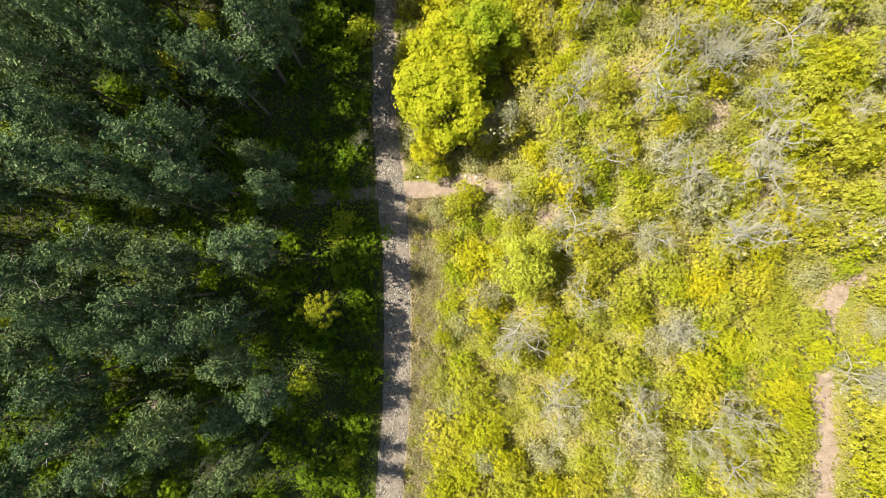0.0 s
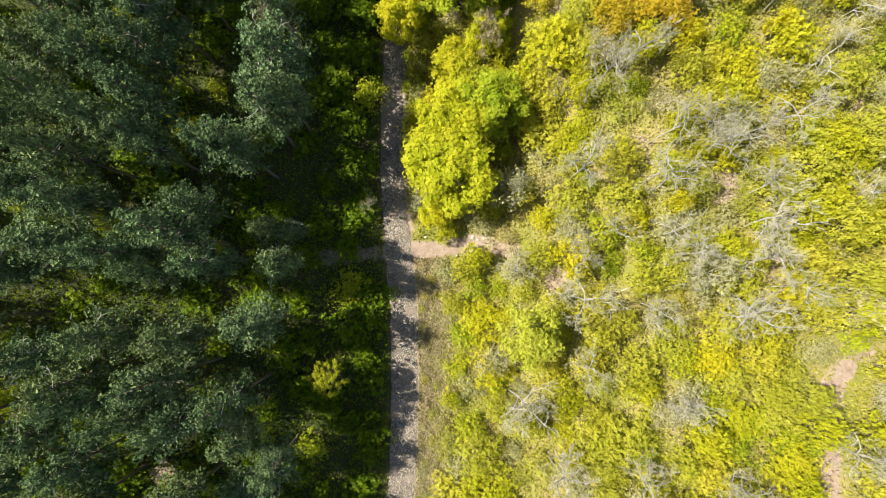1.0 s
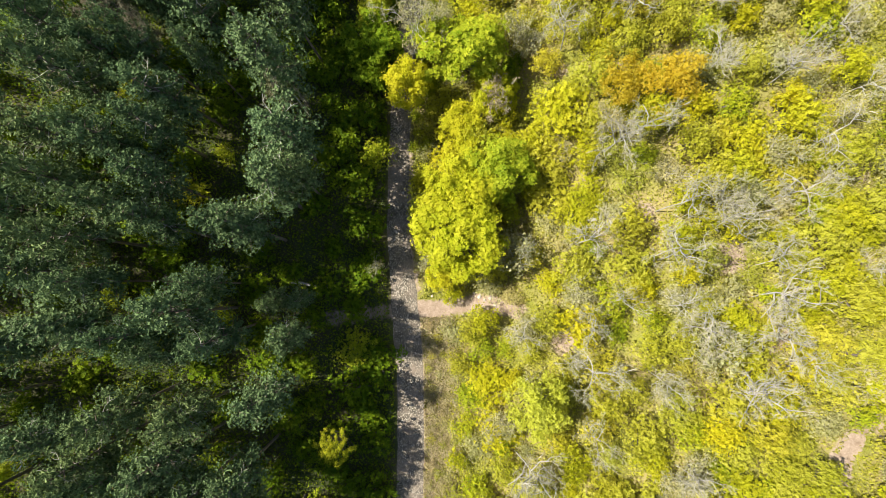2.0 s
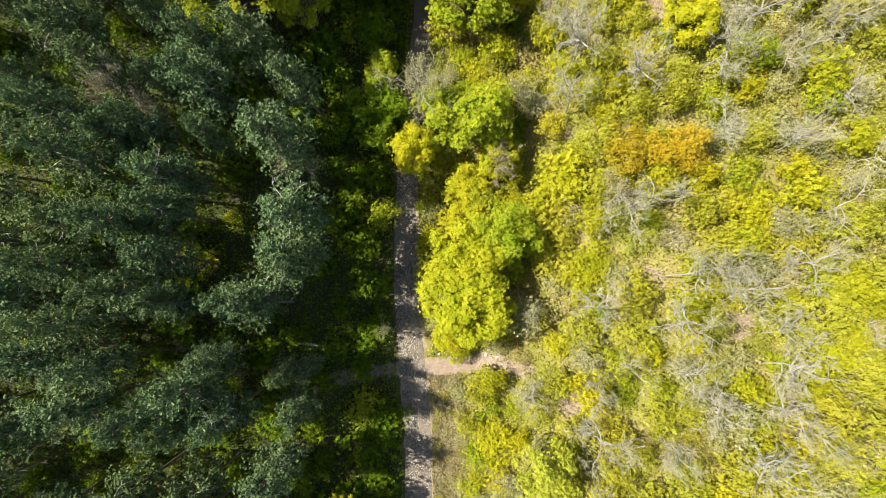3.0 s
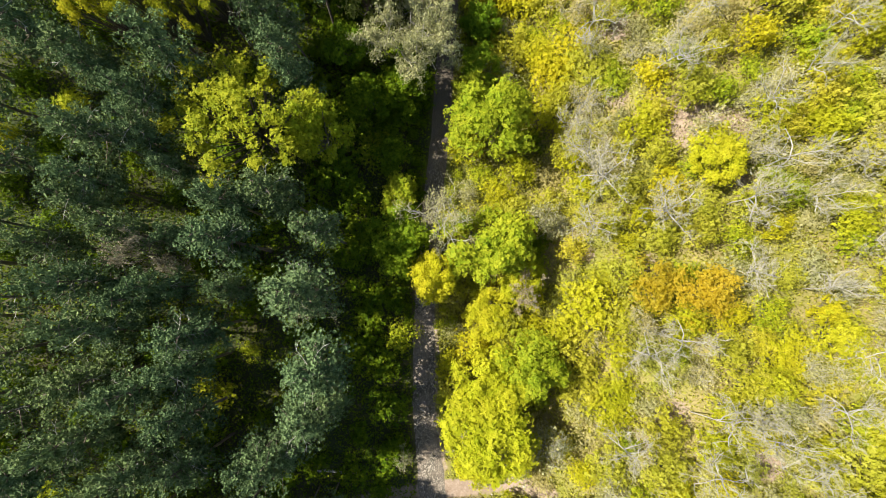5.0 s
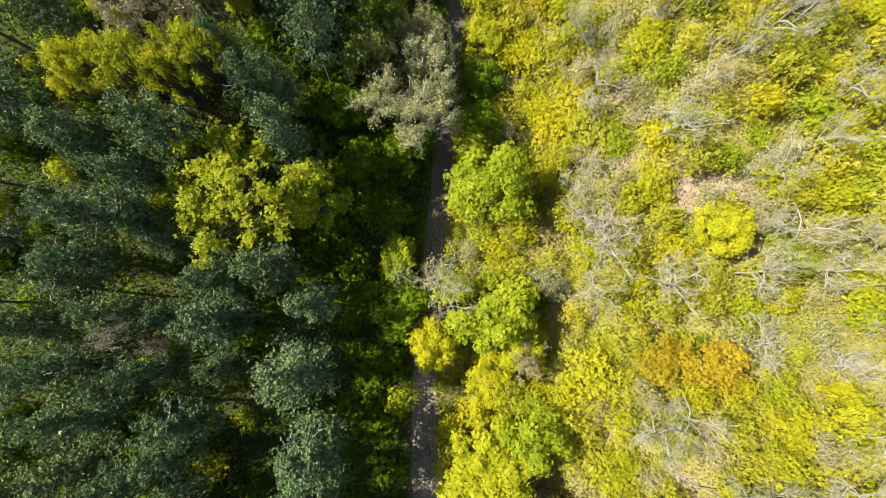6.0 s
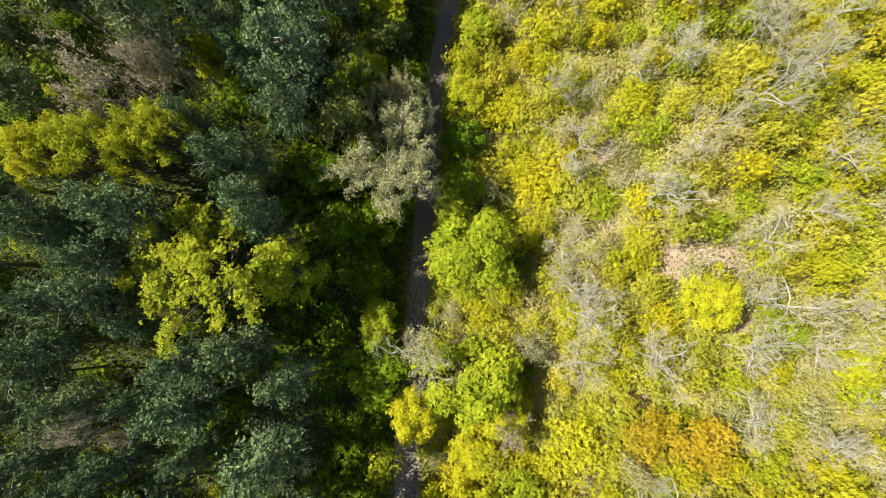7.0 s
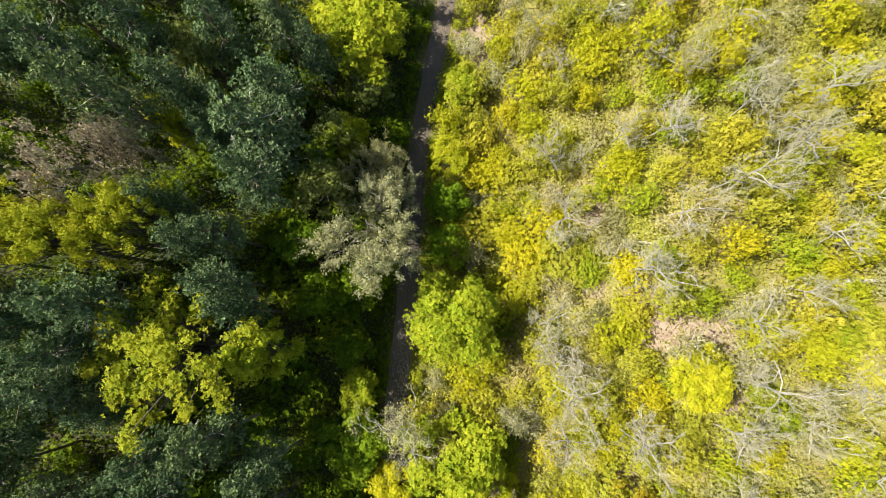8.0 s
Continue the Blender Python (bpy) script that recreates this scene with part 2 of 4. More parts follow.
def leaf_blades(centre, ahead, normal, length, width):
    """A small pointed blade for each leaf: verts and faces."""
    side = unit(np.cross(normal, ahead))
    l, w = np.asarray(length)[:, None], np.asarray(width)[:, None] / 2
    v = np.stack([centre - ahead * l * 0.4 - side * w, centre - ahead * l * 0.4 + side * w, centre + ahead * l * 0.6], 1).reshape(-1, 3)
    return v, [(3 * i, 3 * i + 1, 3 * i + 2) for i in range(len(centre))]


def rosettes(rng, centre, normal, length, blades, slim, cup):
    """A whorl of blades for each centre, joined at its heart and facing along normal: verts and faces."""
    n = len(centre)
    a = unit(np.cross(normal, rng.normal(0, 1, (n, 3))))
    b = np.cross(normal, a)
    long = np.asarray(length)[:, None]
    rows = [centre]
    for k in range(blades):
        ang = (2 * math.pi * k / blades + rng.normal(0, 0.3, n))[:, None]
        way = unit(a * np.cos(ang) + b * np.sin(ang) + normal * (cup + rng.normal(0, 0.16, (n, 1))))
        side = b * np.cos(ang) - a * np.sin(ang)
        tip = centre + way * long * rng.uniform(0.75, 1.2, (n, 1))
        rows += [tip - side * long * slim / 2, tip + side * long * slim / 2 - way * long * 0.2]
    step = 2 * blades + 1
    verts = np.stack(rows, 1).reshape(-1, 3)
    return verts, [(step * i, step * i + 2 * k + 1, step * i + 2 * k + 2) for i in range(n) for k in range(blades)]


def tube(verts, faces, path, radii, sides=5):
    """Adds a tapered tube along path to verts and faces."""
    path = [np.asarray(p, float) for p in path]
    base = len(verts)
    for i, p in enumerate(path):
        d = unit(path[min(i + 1, len(path) - 1)] - path[max(i - 1, 0)])
        a = unit(np.cross(d, [0.31, 0.95, 0.12]))
        b = np.cross(d, a)
        for k in range(sides):
            ang = 2 * math.pi * k / sides
            verts.append(p + radii[i] * (math.cos(ang) * a + math.sin(ang) * b))
    for i in range(len(path) - 1):
        for k in range(sides):
            q, r = base + i * sides + k, base + i * sides + (k + 1) % sides
            faces.append((q, r, r + sides, q + sides))


def pine_meshes(seed, height=13.0, radius=2.6, dense=21, blades=6):
    """A pine: bare lower trunk, whorls of boughs that end in flat pads of needle tufts."""
    rng = np.random.default_rng(seed)
    wv, wf = [], []
    lean = rng.normal(0, 0.3, 2)
    axis = lambda u: np.array([lean[0] * u * u, lean[1] * u * u, height * u])
    tube(wv, wf, [axis(u) for u in (0, 0.15, 0.4, 0.65, 0.85, 0.97)], [0.2, 0.16, 0.13, 0.09, 0.05, 0.015], 7)
    dead = []
    for k in range(6):
        az, u = rng.uniform(0, 6.3), rng.uniform(0.42, 0.88)
        dv, df = [], []
        out = np.array([math.cos(az), math.sin(az), 0.15])
        across = np.array([-math.sin(az), math.cos(az), 0.1])
        joint = [axis(u) + out * q + across * rng.normal(0, 0.09) for q in (0.0, 0.6, 1.2, 1.7, 2.2)]
        tube(dv, df, joint, [0.03, 0.026, 0.02, 0.015, 0.006], 3)
        for q in (1, 2, 3):
            fork = joint[q] + out * 0.45 + across * rng.choice((-1, 1)) * rng.uniform(0.3, 0.6)
            tube(dv, df, [joint[q], (joint[q] + fork) / 2 + rng.normal(0, 0.05, 3), fork], [0.014, 0.011, 0.004], 3)
        dead.append(mesh_of("dead_branch", dv, df, M_GREYBARK))
    centres, ways = [], []
    whorls = 7
    for k in range(whorls):
        f = k / (whorls - 1)
        u = 0.5 + 0.48 * f
        reach = radius * (1.0 - 0.72 * f ** 1.7) * (0.9 if k == 0 else 1.0)
        turn = rng.uniform(0, 6.3)
        count = (5, 6, 5, 5, 4, 3, 3)[k]
        for j in range(count):
            az = turn + 6.283 * j / count + rng.normal(0, 0.3)
            long = reach * rng.uniform(0.6, 1.18)
            rise = 0.02 + 0.55 * f + rng.normal(0, 0.08)
            d = np.array([math.cos(az), math.sin(az), rise])
            a = axis(u)
            bend = rng.normal(0, 0.1, 3) * long
            tip = a + d * long + [0, 0, 0.08 * long]
            tube(wv, wf, [a, a + d * long * 0.5 + bend, tip], [0.05, 0.03, 0.01], 3)
            side = unit(np.cross(d, [0, 0, 1.0]))
            pads = [(1.0, 0.0, 1.0), (rng.uniform(0.55, 0.85), rng.choice((-1, 1)) * rng.uniform(0.18, 0.36), 0.85)] + ([(0.5, rng.normal(0, 0.2), 0.9)] if long > 1.2 else [])
            for s, q, big in pads:
                c = a * (1 - s) + tip * s + bend * math.sin(3.14 * s) + side * q * long
                pr = big * rng.uniform(0.4, 0.66) * (0.7 + 0.3 * long / radius)
                for _ in range(int(dense * big)):
                    o = unit(rng.normal(0, 1, 3) + [0, 0, 0.35])
                    centres.append(c + o * [pr, pr, 0.62 * pr] * rng.uniform(0.8, 1.12))
                    ways.append(unit(o + rng.normal(0, 0.25, 3) + np.array([0, 0, 0.25])))
    centres, ways = np.array(centres), np.array(ways)
    # oversized blades hidden inside the crown, added to block light and deepen its shade
    inside = 36 * dense
    inner = centres[rng.integers(0, len(centres), inside)]
    inner = inner + (np.stack([axis(q / height) for q in inner[:, 2]]) - inner) * rng.uniform(0.2, 0.6, (inside, 1)) - [0, 0, 0.55]
    iw = unit(rng.normal(0, 1, (inside, 3)))
    iv, jf = leaf_blades(inner, iw, unit(np.cross(iw, rng.normal(0, 1, (inside, 3)))), rng.uniform(0.4, 0.7, inside), rng.uniform(0.2, 0.34, inside))
    n = len(centres)
    size = rng.uniform(0.11, 0.18, n) * (1.0 if blades > 4 else 1.8)
    v, f = rosettes(rng, centres, ways, size, blades, 0.55, 0.7)
    return {"trunk": mesh_of("pine_trunk", wv, wf, M_PINEBARK), "dead_branch": dead, "crown": mesh_of("pine_crown", np.concatenate([v, iv]), f + [tuple(i + len(v) for i in q) for q in jf], M_NEEDLE)}


def leafy_meshes(seed, mat, height, radius, leaves, size, lobes=12, low=0.25, bark=M_DARKBARK, loose=0.25, puff=1.25, fuzz=0.22, ragged=0.0):
    """A broadleaf crown of many lobes of small leaves over a forked trunk. The crown reaches from low * height to height."""
    rng = np.random.default_rng(seed)
    wv, wf = [], []
    mid, tall = height * (1 + low) / 2, height * (1 - low) / 2
    tube(wv, wf, [(0, 0, 0), (0.05, 0.03, height * 0.2), (0.0, 0.08, height * 0.45), (0.05, 0, height * 0.8)], [0.055 * radius, 0.045 * radius, 0.03 * radius, 0.01 * radius], 7)
    cs, ns, weight, rs = [], [], [], []
    for k in range(lobes):
        az, el = 2.4 * k + rng.normal(0, 0.3), math.asin(min(0.97, max(-0.35, -0.3 + 1.3 * (k + 0.5) / lobes)))
        d = np.array([math.cos(az) * math.cos(el), math.sin(az) * math.cos(el), math.sin(el)])
        reach = rng.uniform(0.5, 0.8) if el < 1.0 else rng.uniform(0.4, 0.85)
        if k % 4 == 1:
            reach, d = rng.uniform(0.2, 0.6), unit(d + [0, 0, 1.2])
        reach *= 1.0 + ragged * noise.noise((1.6 * math.cos(az), 1.6 * math.sin(az), seed)) * 1.8
        c = np.array([0, 0, mid]) + d * [radius * reach, radius * reach, tall * reach]
        r = rng.uniform(0.85, 1.25) * radius * puff / math.sqrt(lobes)
        cs.append(c), rs.append(r), weight.append(r * r)
        tube(wv, wf, [(0, 0, height * rng.uniform(0.2, 0.4)), (c * [0.45, 0.45, 0] + [0, 0, 0.6 * c[2]]), c], [0.022 * radius, 0.014 * radius, 0.004 * radius], 4)
    cs, rs, weight = np.array(cs), np.array(rs), np.array(weight)
    count = leaves // 4
    pick = rng.choice(lobes, count, p=weight / weight.sum())
    # whorls of four leaves gather in sprays on the lobes
    sprays = unit(rng.normal(0, 1, (lobes * 16, 3)) + [0, 0, 0.5])
    near = sprays[(pick * 16 + rng.integers(0, 16, count))]
    d = unit(near + rng.normal(0, loose, (count, 3)))
    shell = 1.15 * rng.uniform(0.0, 1.0, count) ** 0.3
    p = cs[pick] + d * (rs[pick] * shell)[:, None] * [1, 1, 0.75]
    p += rng.normal(0, 1, (count, 3)) * (fuzz * rs[pick])[:, None] * [1, 1, 0.6]
    p[:, 2] = np.maximum(p[:, 2], 0.12)
    normal = unit(d * 0.8 + rng.normal(0, 0.22, (count, 3)) + [0, 0, 0.45])
    v, f = rosettes(rng, p, normal, 0.95 * size * rng.uniform(0.65, 1.3, count), 4, 0.85, 0.2)
    # big filler blades within the lobes, added to stop light and close gaps
    n = 26 * lobes if radius > 3 else 11 * lobes
    pick = rng.integers(0, lobes, n)
    q = cs[pick] + unit(rng.normal(0, 1, (n, 3))) * (rs[pick] * rng.uniform(0.1, 0.8, n))[:, None] - [0, 0, 0.08 * radius]
    q[:, 2] = np.maximum(q[:, 2], 0.1)
    iw = unit(rng.normal(0, 1, (n, 3)))
    big = rng.uniform(0.3, 0.55, n) * rs.mean()
    iv, jf = leaf_blades(q, iw, unit(np.cross(iw, rng.normal(0, 1, (n, 3)))), big, big * 0.7)
    v, f = np.concatenate([v, iv]), f + [tuple(i + len(v) for i in k) for k in jf]
    return {"trunk": mesh_of("leafy_trunk", wv, wf, bark), "crown": mesh_of("leafy_crown", v, f, mat)}


def bare_meshes(seed, mat, height=7.6, radius=3.0, buds=900, lean=0.15, bud_size=0.13, bark=M_GREYBARK, twigs=2, thick=0.085, bole=0.55):
    """A tree hardly in leaf: limbs that fork four times, a haze of fine twigs and small buds."""
    rng = np.random.default_rng(seed)
    wv, wf, ends = [], [], []
    tv, tf = [], []

    def limb(at, way, long, thick, depth):
        steps = 3
        pts, d = [at], way
        for _ in range(steps):
            d = unit(d + rng.normal(0, 0.12 if depth == 0 else 0.32, 3) + np.array([0, 0, 0.04]))
            pts.append(pts[-1] + d * long / steps)
        if depth < 3:
            tube(wv, wf, pts, [thick, thick * 0.85, thick * 0.7, thick * 0.5], 5 if depth < 2 else 3)
        else:
            base = len(tv)
            s = unit(np.cross(d, rng.normal(0, 1, 3))) * thick
            tv.extend([pts[0] - s, pts[0] + s, pts[2] + s * 0.7, pts[3], pts[2] - s * 0.7])
            tf.append((base, base + 1, base + 2, base + 3, base + 4))
            ends.append((pts[1], pts[3]))
            return
        for k in range((6, 4, 4, 0)[depth] + int(rng.integers(0, 2))):
            s = rng.uniform(0.35, 1.0) if depth else rng.uniform(0.55, 1.0)
            i = min(steps - 1, int(s * steps))
            p = pts[i] + (pts[i + 1] - pts[i]) * (s * steps - i)
            out = unit(d * [0.6, 0.6, 0.3] + rng.normal(0, 0.62, 3) * [1, 1, 0.5] + [0, 0, 0.12])
            if depth == 0:
                az = 6.283 * k / 6 + rng.normal(0, 0.4)
                out = unit(np.array([math.cos(az), math.sin(az), rng.uniform(0.2, 1.0)]))
            limb(p, out, long * rng.uniform(0.5, 0.72), thick * (0.55 if depth else 0.62) if depth < 2 else 0.012, depth + 1)

    az = rng.uniform(0, 6.28)
    way = unit(np.array([math.cos(az) * lean, math.sin(az) * lean, 1.0]))
    limb(np.array([0.0, 0, -0.1]), way, height * bole, thick, 0)
    ends_a = np.array([e[0] for e in ends])
    ends_b = np.array([e[1] for e in ends])
    # fine twigs round the ends
    n = len(ends) * twigs
    i = rng.integers(0, len(ends), n)
    u = rng.uniform(0, 1, (n, 1))
    p = ends_a[i] * (1 - u) + ends_b[i] * u
    d = unit(unit(ends_b[i] - ends_a[i]) + rng.normal(0, 0.7, (n, 3)))
    s = unit(np.cross(d, rng.normal(0, 1, (n, 3)))) * 0.013
    l = rng.uniform(0.25, 0.65, (n, 1))
    v = np.stack([p - s, p + s, p + d * l], 1).reshape(-1, 3)
    base = len(tv)
    tv.extend(list(v))
    tf.extend([(base + 3 * k, base + 3 * k + 1, base + 3 * k + 2) for k in range(n)])
    # buds and first leaves
    i = rng.integers(0, n, buds)
    c = p[i] + d[i] * l[i] * rng.uniform(0.2, 1.1, (buds, 1)) + rng.normal(0, 0.12, (buds, 3))
    normal = unit(rng.normal(0, 0.7, (buds, 3)) + [0, 0, 0.7])
    ahead = unit(np.cross(normal, rng.normal(0, 1, (buds, 3))))
    z = bud_size * rng.uniform(0.6, 1.4, buds)
    lv, lf = leaf_blades(c, ahead, normal, z, z * 0.85)
    top = max(q[2] for q in wv)
    wide = np.percentile(np.hypot(ends_b[:, 0], ends_b[:, 1]), 96)
    k = np.array([radius / wide, radius / wide, height / top])
    return {"trunk": mesh_of("bare_limbs", np.array(wv) * k, wf, bark), "spray": mesh_of("bare_spray", np.array(tv) * k, tf, M_TWIG),
            "crown": mesh_of("bare_buds", lv * k, lf, mat)}


# ---- plants: placing ----
def plant(name, meshes, x, y, wide, tall, turn, label, category, group, sink=0.05, tilt=(0, 0)):
    root = new(name)
    root.empty_display_size = 0.3
    root.matrix_basis = pose(x, y, ground_z(x, y) - sink, tilt[0], tilt[1], turn) @ Matrix.Diagonal((wide, wide, tall, 1))
    trunk = None
    for part_name, me in meshes.items():
        if part_name == "dead_branch":
            for one in me:
                tagged(new(part_name, one), "bare grey dead branch").parent = trunk
            continue
        piece = new(part_name, me)
        piece.parent = root
        trunk = trunk or piece
        if part_name == "spray":
            tagged(piece, kind="stuff")
    return tagged(root, label, category, group)


def taken(x, y, spots, room):
    return any((x - a) ** 2 + (y - b) ** 2 < (room * r) ** 2 for a, b, r in spots)


# the pines west of the track: x, y, crown radius, height of the top over the sea
PINES_A = [
    (-25.8, 16.5, 2.3, 19.7), (-23.6, 19.2, 2.4, 17.3), (-15.4, 18.9, 2.8, 16.9), (-18.7, 16.0, 2.1, 16.5), (-27.0, 11.2, 2.2, 18.4),
    (-20.9, 8.8, 2.7, 17.9), (-15.9, 9.9, 1.4, 13.0), (-14.0, 7.1, 2.0, 13.8), (-14.0, 10.3, 1.3, 10.0), (-18.9, 7.3, 2.1, 16.6),
    (-23.8, 7.2, 2.1, 18.7), (-22.2, 5.8, 1.8, 17.0), (-25.4, 1.6, 2.5, 17.6), (-21.0, 0.9, 2.4, 15.9), (-15.2, 1.9, 2.6, 14.9),
    (-27.3, -1.6, 2.3, 16.7), (-21.4, -2.2, 2.6, 16.1), (-16.8, -3.8, 2.4, 15.1), (-26.0, -4.4, 1.9, 17.3), (-23.4, -4.7, 2.2, 17.3),
    (-20.1, -5.0, 2.2, 17.1), (-16.8, -8.4, 2.2, 13.0), (-14.2, -10.2, 2.4, 11.5), (-27.5, -8.6, 2.4, 15.8), (-27.4, -12.2, 2.3, 16.0),
]
PINES_B = [
    (-25.0, -15.1, 2.5, 15.0), (-16.1, -16.0, 2.0, 12.0), (-20.9, -14.7, 1.7, 13.0), (-30.5, 37.0, 2.2, 20.0), (-21.0, 36.0, 2.2, 19.0),
    (-17.2, 36.6, 2.5, 17.9), (-27.3, 32.6, 2.1, 19.6), (-20.9, 32.9, 2.7, 19.1), (-13.9, 33.9, 2.2, 16.2), (-29.6, 30.0, 2.3, 21.0),
    (-27.0, 28.6, 2.1, 19.1), (-15.2, 29.4, 3.1, 18.5), (-28.4, 25.3, 2.6, 21.0), (-22.8, 26.3, 2.4, 18.6), (-24.0, 23.2, 2.2, 18.3),
    (-13.8, 23.6, 3.2, 17.4), (-26.4, 21.9, 2.3, 20.2), (-13.8, 20.4, 2.2, 15.5), (-16.8, 15.6, 2.5, 16.7), (-28.7, 18.2, 2.3, 20.6),
    (-23.6, 15.6, 2.2, 17.9), (-28.0, 14.3, 2.4, 20.8), (-20.3, 11.2, 2.0, 16.1), (-24.6, 29.4, 1.9, 19.0), (-21.0, 29.2, 1.6, 17.0),
]
PINES_C = [
    (-23.2, 59.7, 2.7, 23.5), (-20.7, 62.3, 2.2, 20.0), (-14.5, 63.3, 2.6, 19.0), (-14.2, 58.2, 3.3, 21.0), (-15.3, 55.0, 2.3, 20.8),
    (-17.7, 51.6, 2.0, 18.2), (-20.4, 50.8, 1.9, 19.2), (-17.4, 48.0, 2.2, 18.5), (-25.0, 46.2, 2.6, 21.8), (-21.2, 53.4, 1.8, 19.0),
    (-26.6, 43.0, 2.2, 20.4), (-27.4, 40.2, 2.1, 19.7), (-16.0, 45.6, 2.1, 17.5), (-31.0, 46.5, 2.4, 21.0), (-28.2, 44.6, 1.9, 20.5),
    (-30.3, 40.6, 2.4, 21.3), (-26.0, 38.4, 1.7, 16.9), (-31.4, 34.6, 2.1, 19.2), (-24.4, 33.2, 1.7, 17.5), (-18.0, 58.9, 1.9, 18.5),
    (-26.9, 62.8, 2.4, 22.5), (-29.5, 63.9, 2.2, 22.0), (-18.4, 66.0, 2.3, 20.0), (-11.6, 66.2, 1.8, 16.5), (-23.5, 66.0, 2.4, 21.5),
]
PINES = PINES_A + PINES_B + PINES_C
# trees hardly in leaf that stand out on the eastern slope: x, y, crown radius, height of the fork over the sea
STARS_A = [
    (7.1, 6.5, 2.5, 7.2), (7.0, -5.1, 3.3, 10.8), (13.0, -1.6, 2.7, 11.2), (11.5, -10.3, 3.1, 11.1), (11.9, 16.0, 2.7, 12.3),
    (12.3, 4.9, 2.9, 12.4), (12.6, 8.3, 2.4, 9.6), (25.6, 8.6, 2.6, 15.5), (24.7, 3.9, 3.3, 15.0), (20.5, -3.8, 2.3, 10.9),
    (17.9, -10.9, 2.9, 10.6), (24.1, -10.3, 2.3, 12.8), (32.8, -6.4, 2.2, 14.0), (28.3, 20.6, 2.9, 13.6), (18.7, 14.6, 3.1, 14.6),
    (22.0, 17.6, 2.5, 15.2), (18.3, 19.0, 2.8, 14.3), (20.9, 8.9, 2.6, 12.9), (26.4, 11.5, 3.3, 13.5), (26.2, 14.2, 2.6, 13.2),
]
STARS_B = [
    (22.7, 19.5, 2.6, 12.8), (8.5, 42.8, 3.0, 11.7), (9.8, 40.1, 3.2, 15.0), (10.0, 35.1, 3.0, 10.9), (14.6, 36.9, 2.9, 15.5),
    (21.9, 31.3, 3.0, 12.6), (27.1, 30.2, 2.5, 15.6), (31.0, 34.4, 2.4, 13.6), (15.8, 25.8, 2.3, 14.3), (13.5, 24.4, 2.8, 14.4),
    (29.6, 40.4, 2.6, 14.9), (9.0, 68.0, 2.3, 11.0), (7.6, 59.7, 2.6, 11.6), (8.8, 54.0, 2.8, 13.2), (13.6, 61.0, 2.2, 13.0),
    (16.1, 68.1, 2.4, 14.0), (16.2, 61.2, 2.5, 16.8), (22.0, 62.0, 2.6, 16.5), (27.3, 63.0, 2.6, 17.5), (14.6, 49.8, 2.9, 16.0),
]
STARS_C = [
    (22.6, 45.4, 2.9, 16.0), (24.0, 57.8, 2.3, 19.5), (28.4, 52.5, 2.4, 15.3), (10.6, 59.3, 2.0, 10.5), (7.9, 44.8, 2.5, 12.7),
    (20.7, 37.4, 2.9, 15.5), (23.7, 40.8, 3.1, 16.0), (17.1, 54.1, 2.9, 18.0), (20.7, 56.3, 2.5, 19.0), (25.6, -14.6, 2.5, 11.5),
]
STARS = STARS_A + STARS_B + STARS_C
# trees hardly in leaf on the eastern slope: x, y, crown radius
BARE_A = [
    (11.9, 15.6, 2.8), (16.7, 16.9, 2.7), (20.9, 14.3, 3.1), (24.8, 17.8, 2.5), (24.7, 10.7, 3.5), (10.5, 8.8, 2.8), (5.9, 5.5, 2.5),
    (12.1, 4.2, 2.8), (18.1, 4.5, 2.1), (24.4, 2.9, 2.6), (12.8, -2.3, 2.6), (7.5, -5.5, 3.4), (18.7, -4.4, 2.2), (11.1, -11.1, 3.4),
    (17.1, -10.5, 2.9), (22.8, -9.6, 2.1), (16.9, -15.2, 2.7), (21.8, -13.1, 2.6), (30.7, -6.1, 2.2), (19.9, 9.5, 2.4), (14.4, 10.9, 2.1),
    (28.7, 6.3, 1.7), (8.5, 43.7, 2.8), (10.2, 40.1, 2.6), (9.1, 33.3, 2.8), (14.8, 36.5, 2.6), (18.5, 36.5, 3.2), (19.9, 30.8, 2.7),
]
BARE_B = [
    (25.7, 28.4, 2.2), (25.9, 37.9, 2.5), (13.7, 24.1, 2.9), (16.0, 26.5, 1.9), (16.4, 20.3, 3.0), (19.7, 17.0, 3.3), (15.8, 14.1, 2.6),
    (23.4, 12.8, 3.2), (18.6, 10.7, 2.6), (24.7, 20.4, 2.1), (21.9, 38.5, 2.4), (7.5, 66.6, 2.3), (14.0, 66.8, 2.1), (15.3, 59.5, 2.3),
    (10.6, 60.3, 1.7), (6.1, 60.0, 2.2), (18.7, 61.7, 2.2), (21.5, 56.9, 3.0), (24.6, 60.5, 3.0), (8.1, 54.0, 2.6), (17.4, 53.7, 3.0),
    (14.2, 48.8, 3.2), (20.6, 45.1, 2.9), (22.5, 40.9, 3.1), (26.0, 48.4, 2.0), (17.6, 65.5, 2.0), (21.7, 65.6, 2.1), (25.0, 64.6, 2.1),
]
BARE = BARE_A + BARE_B
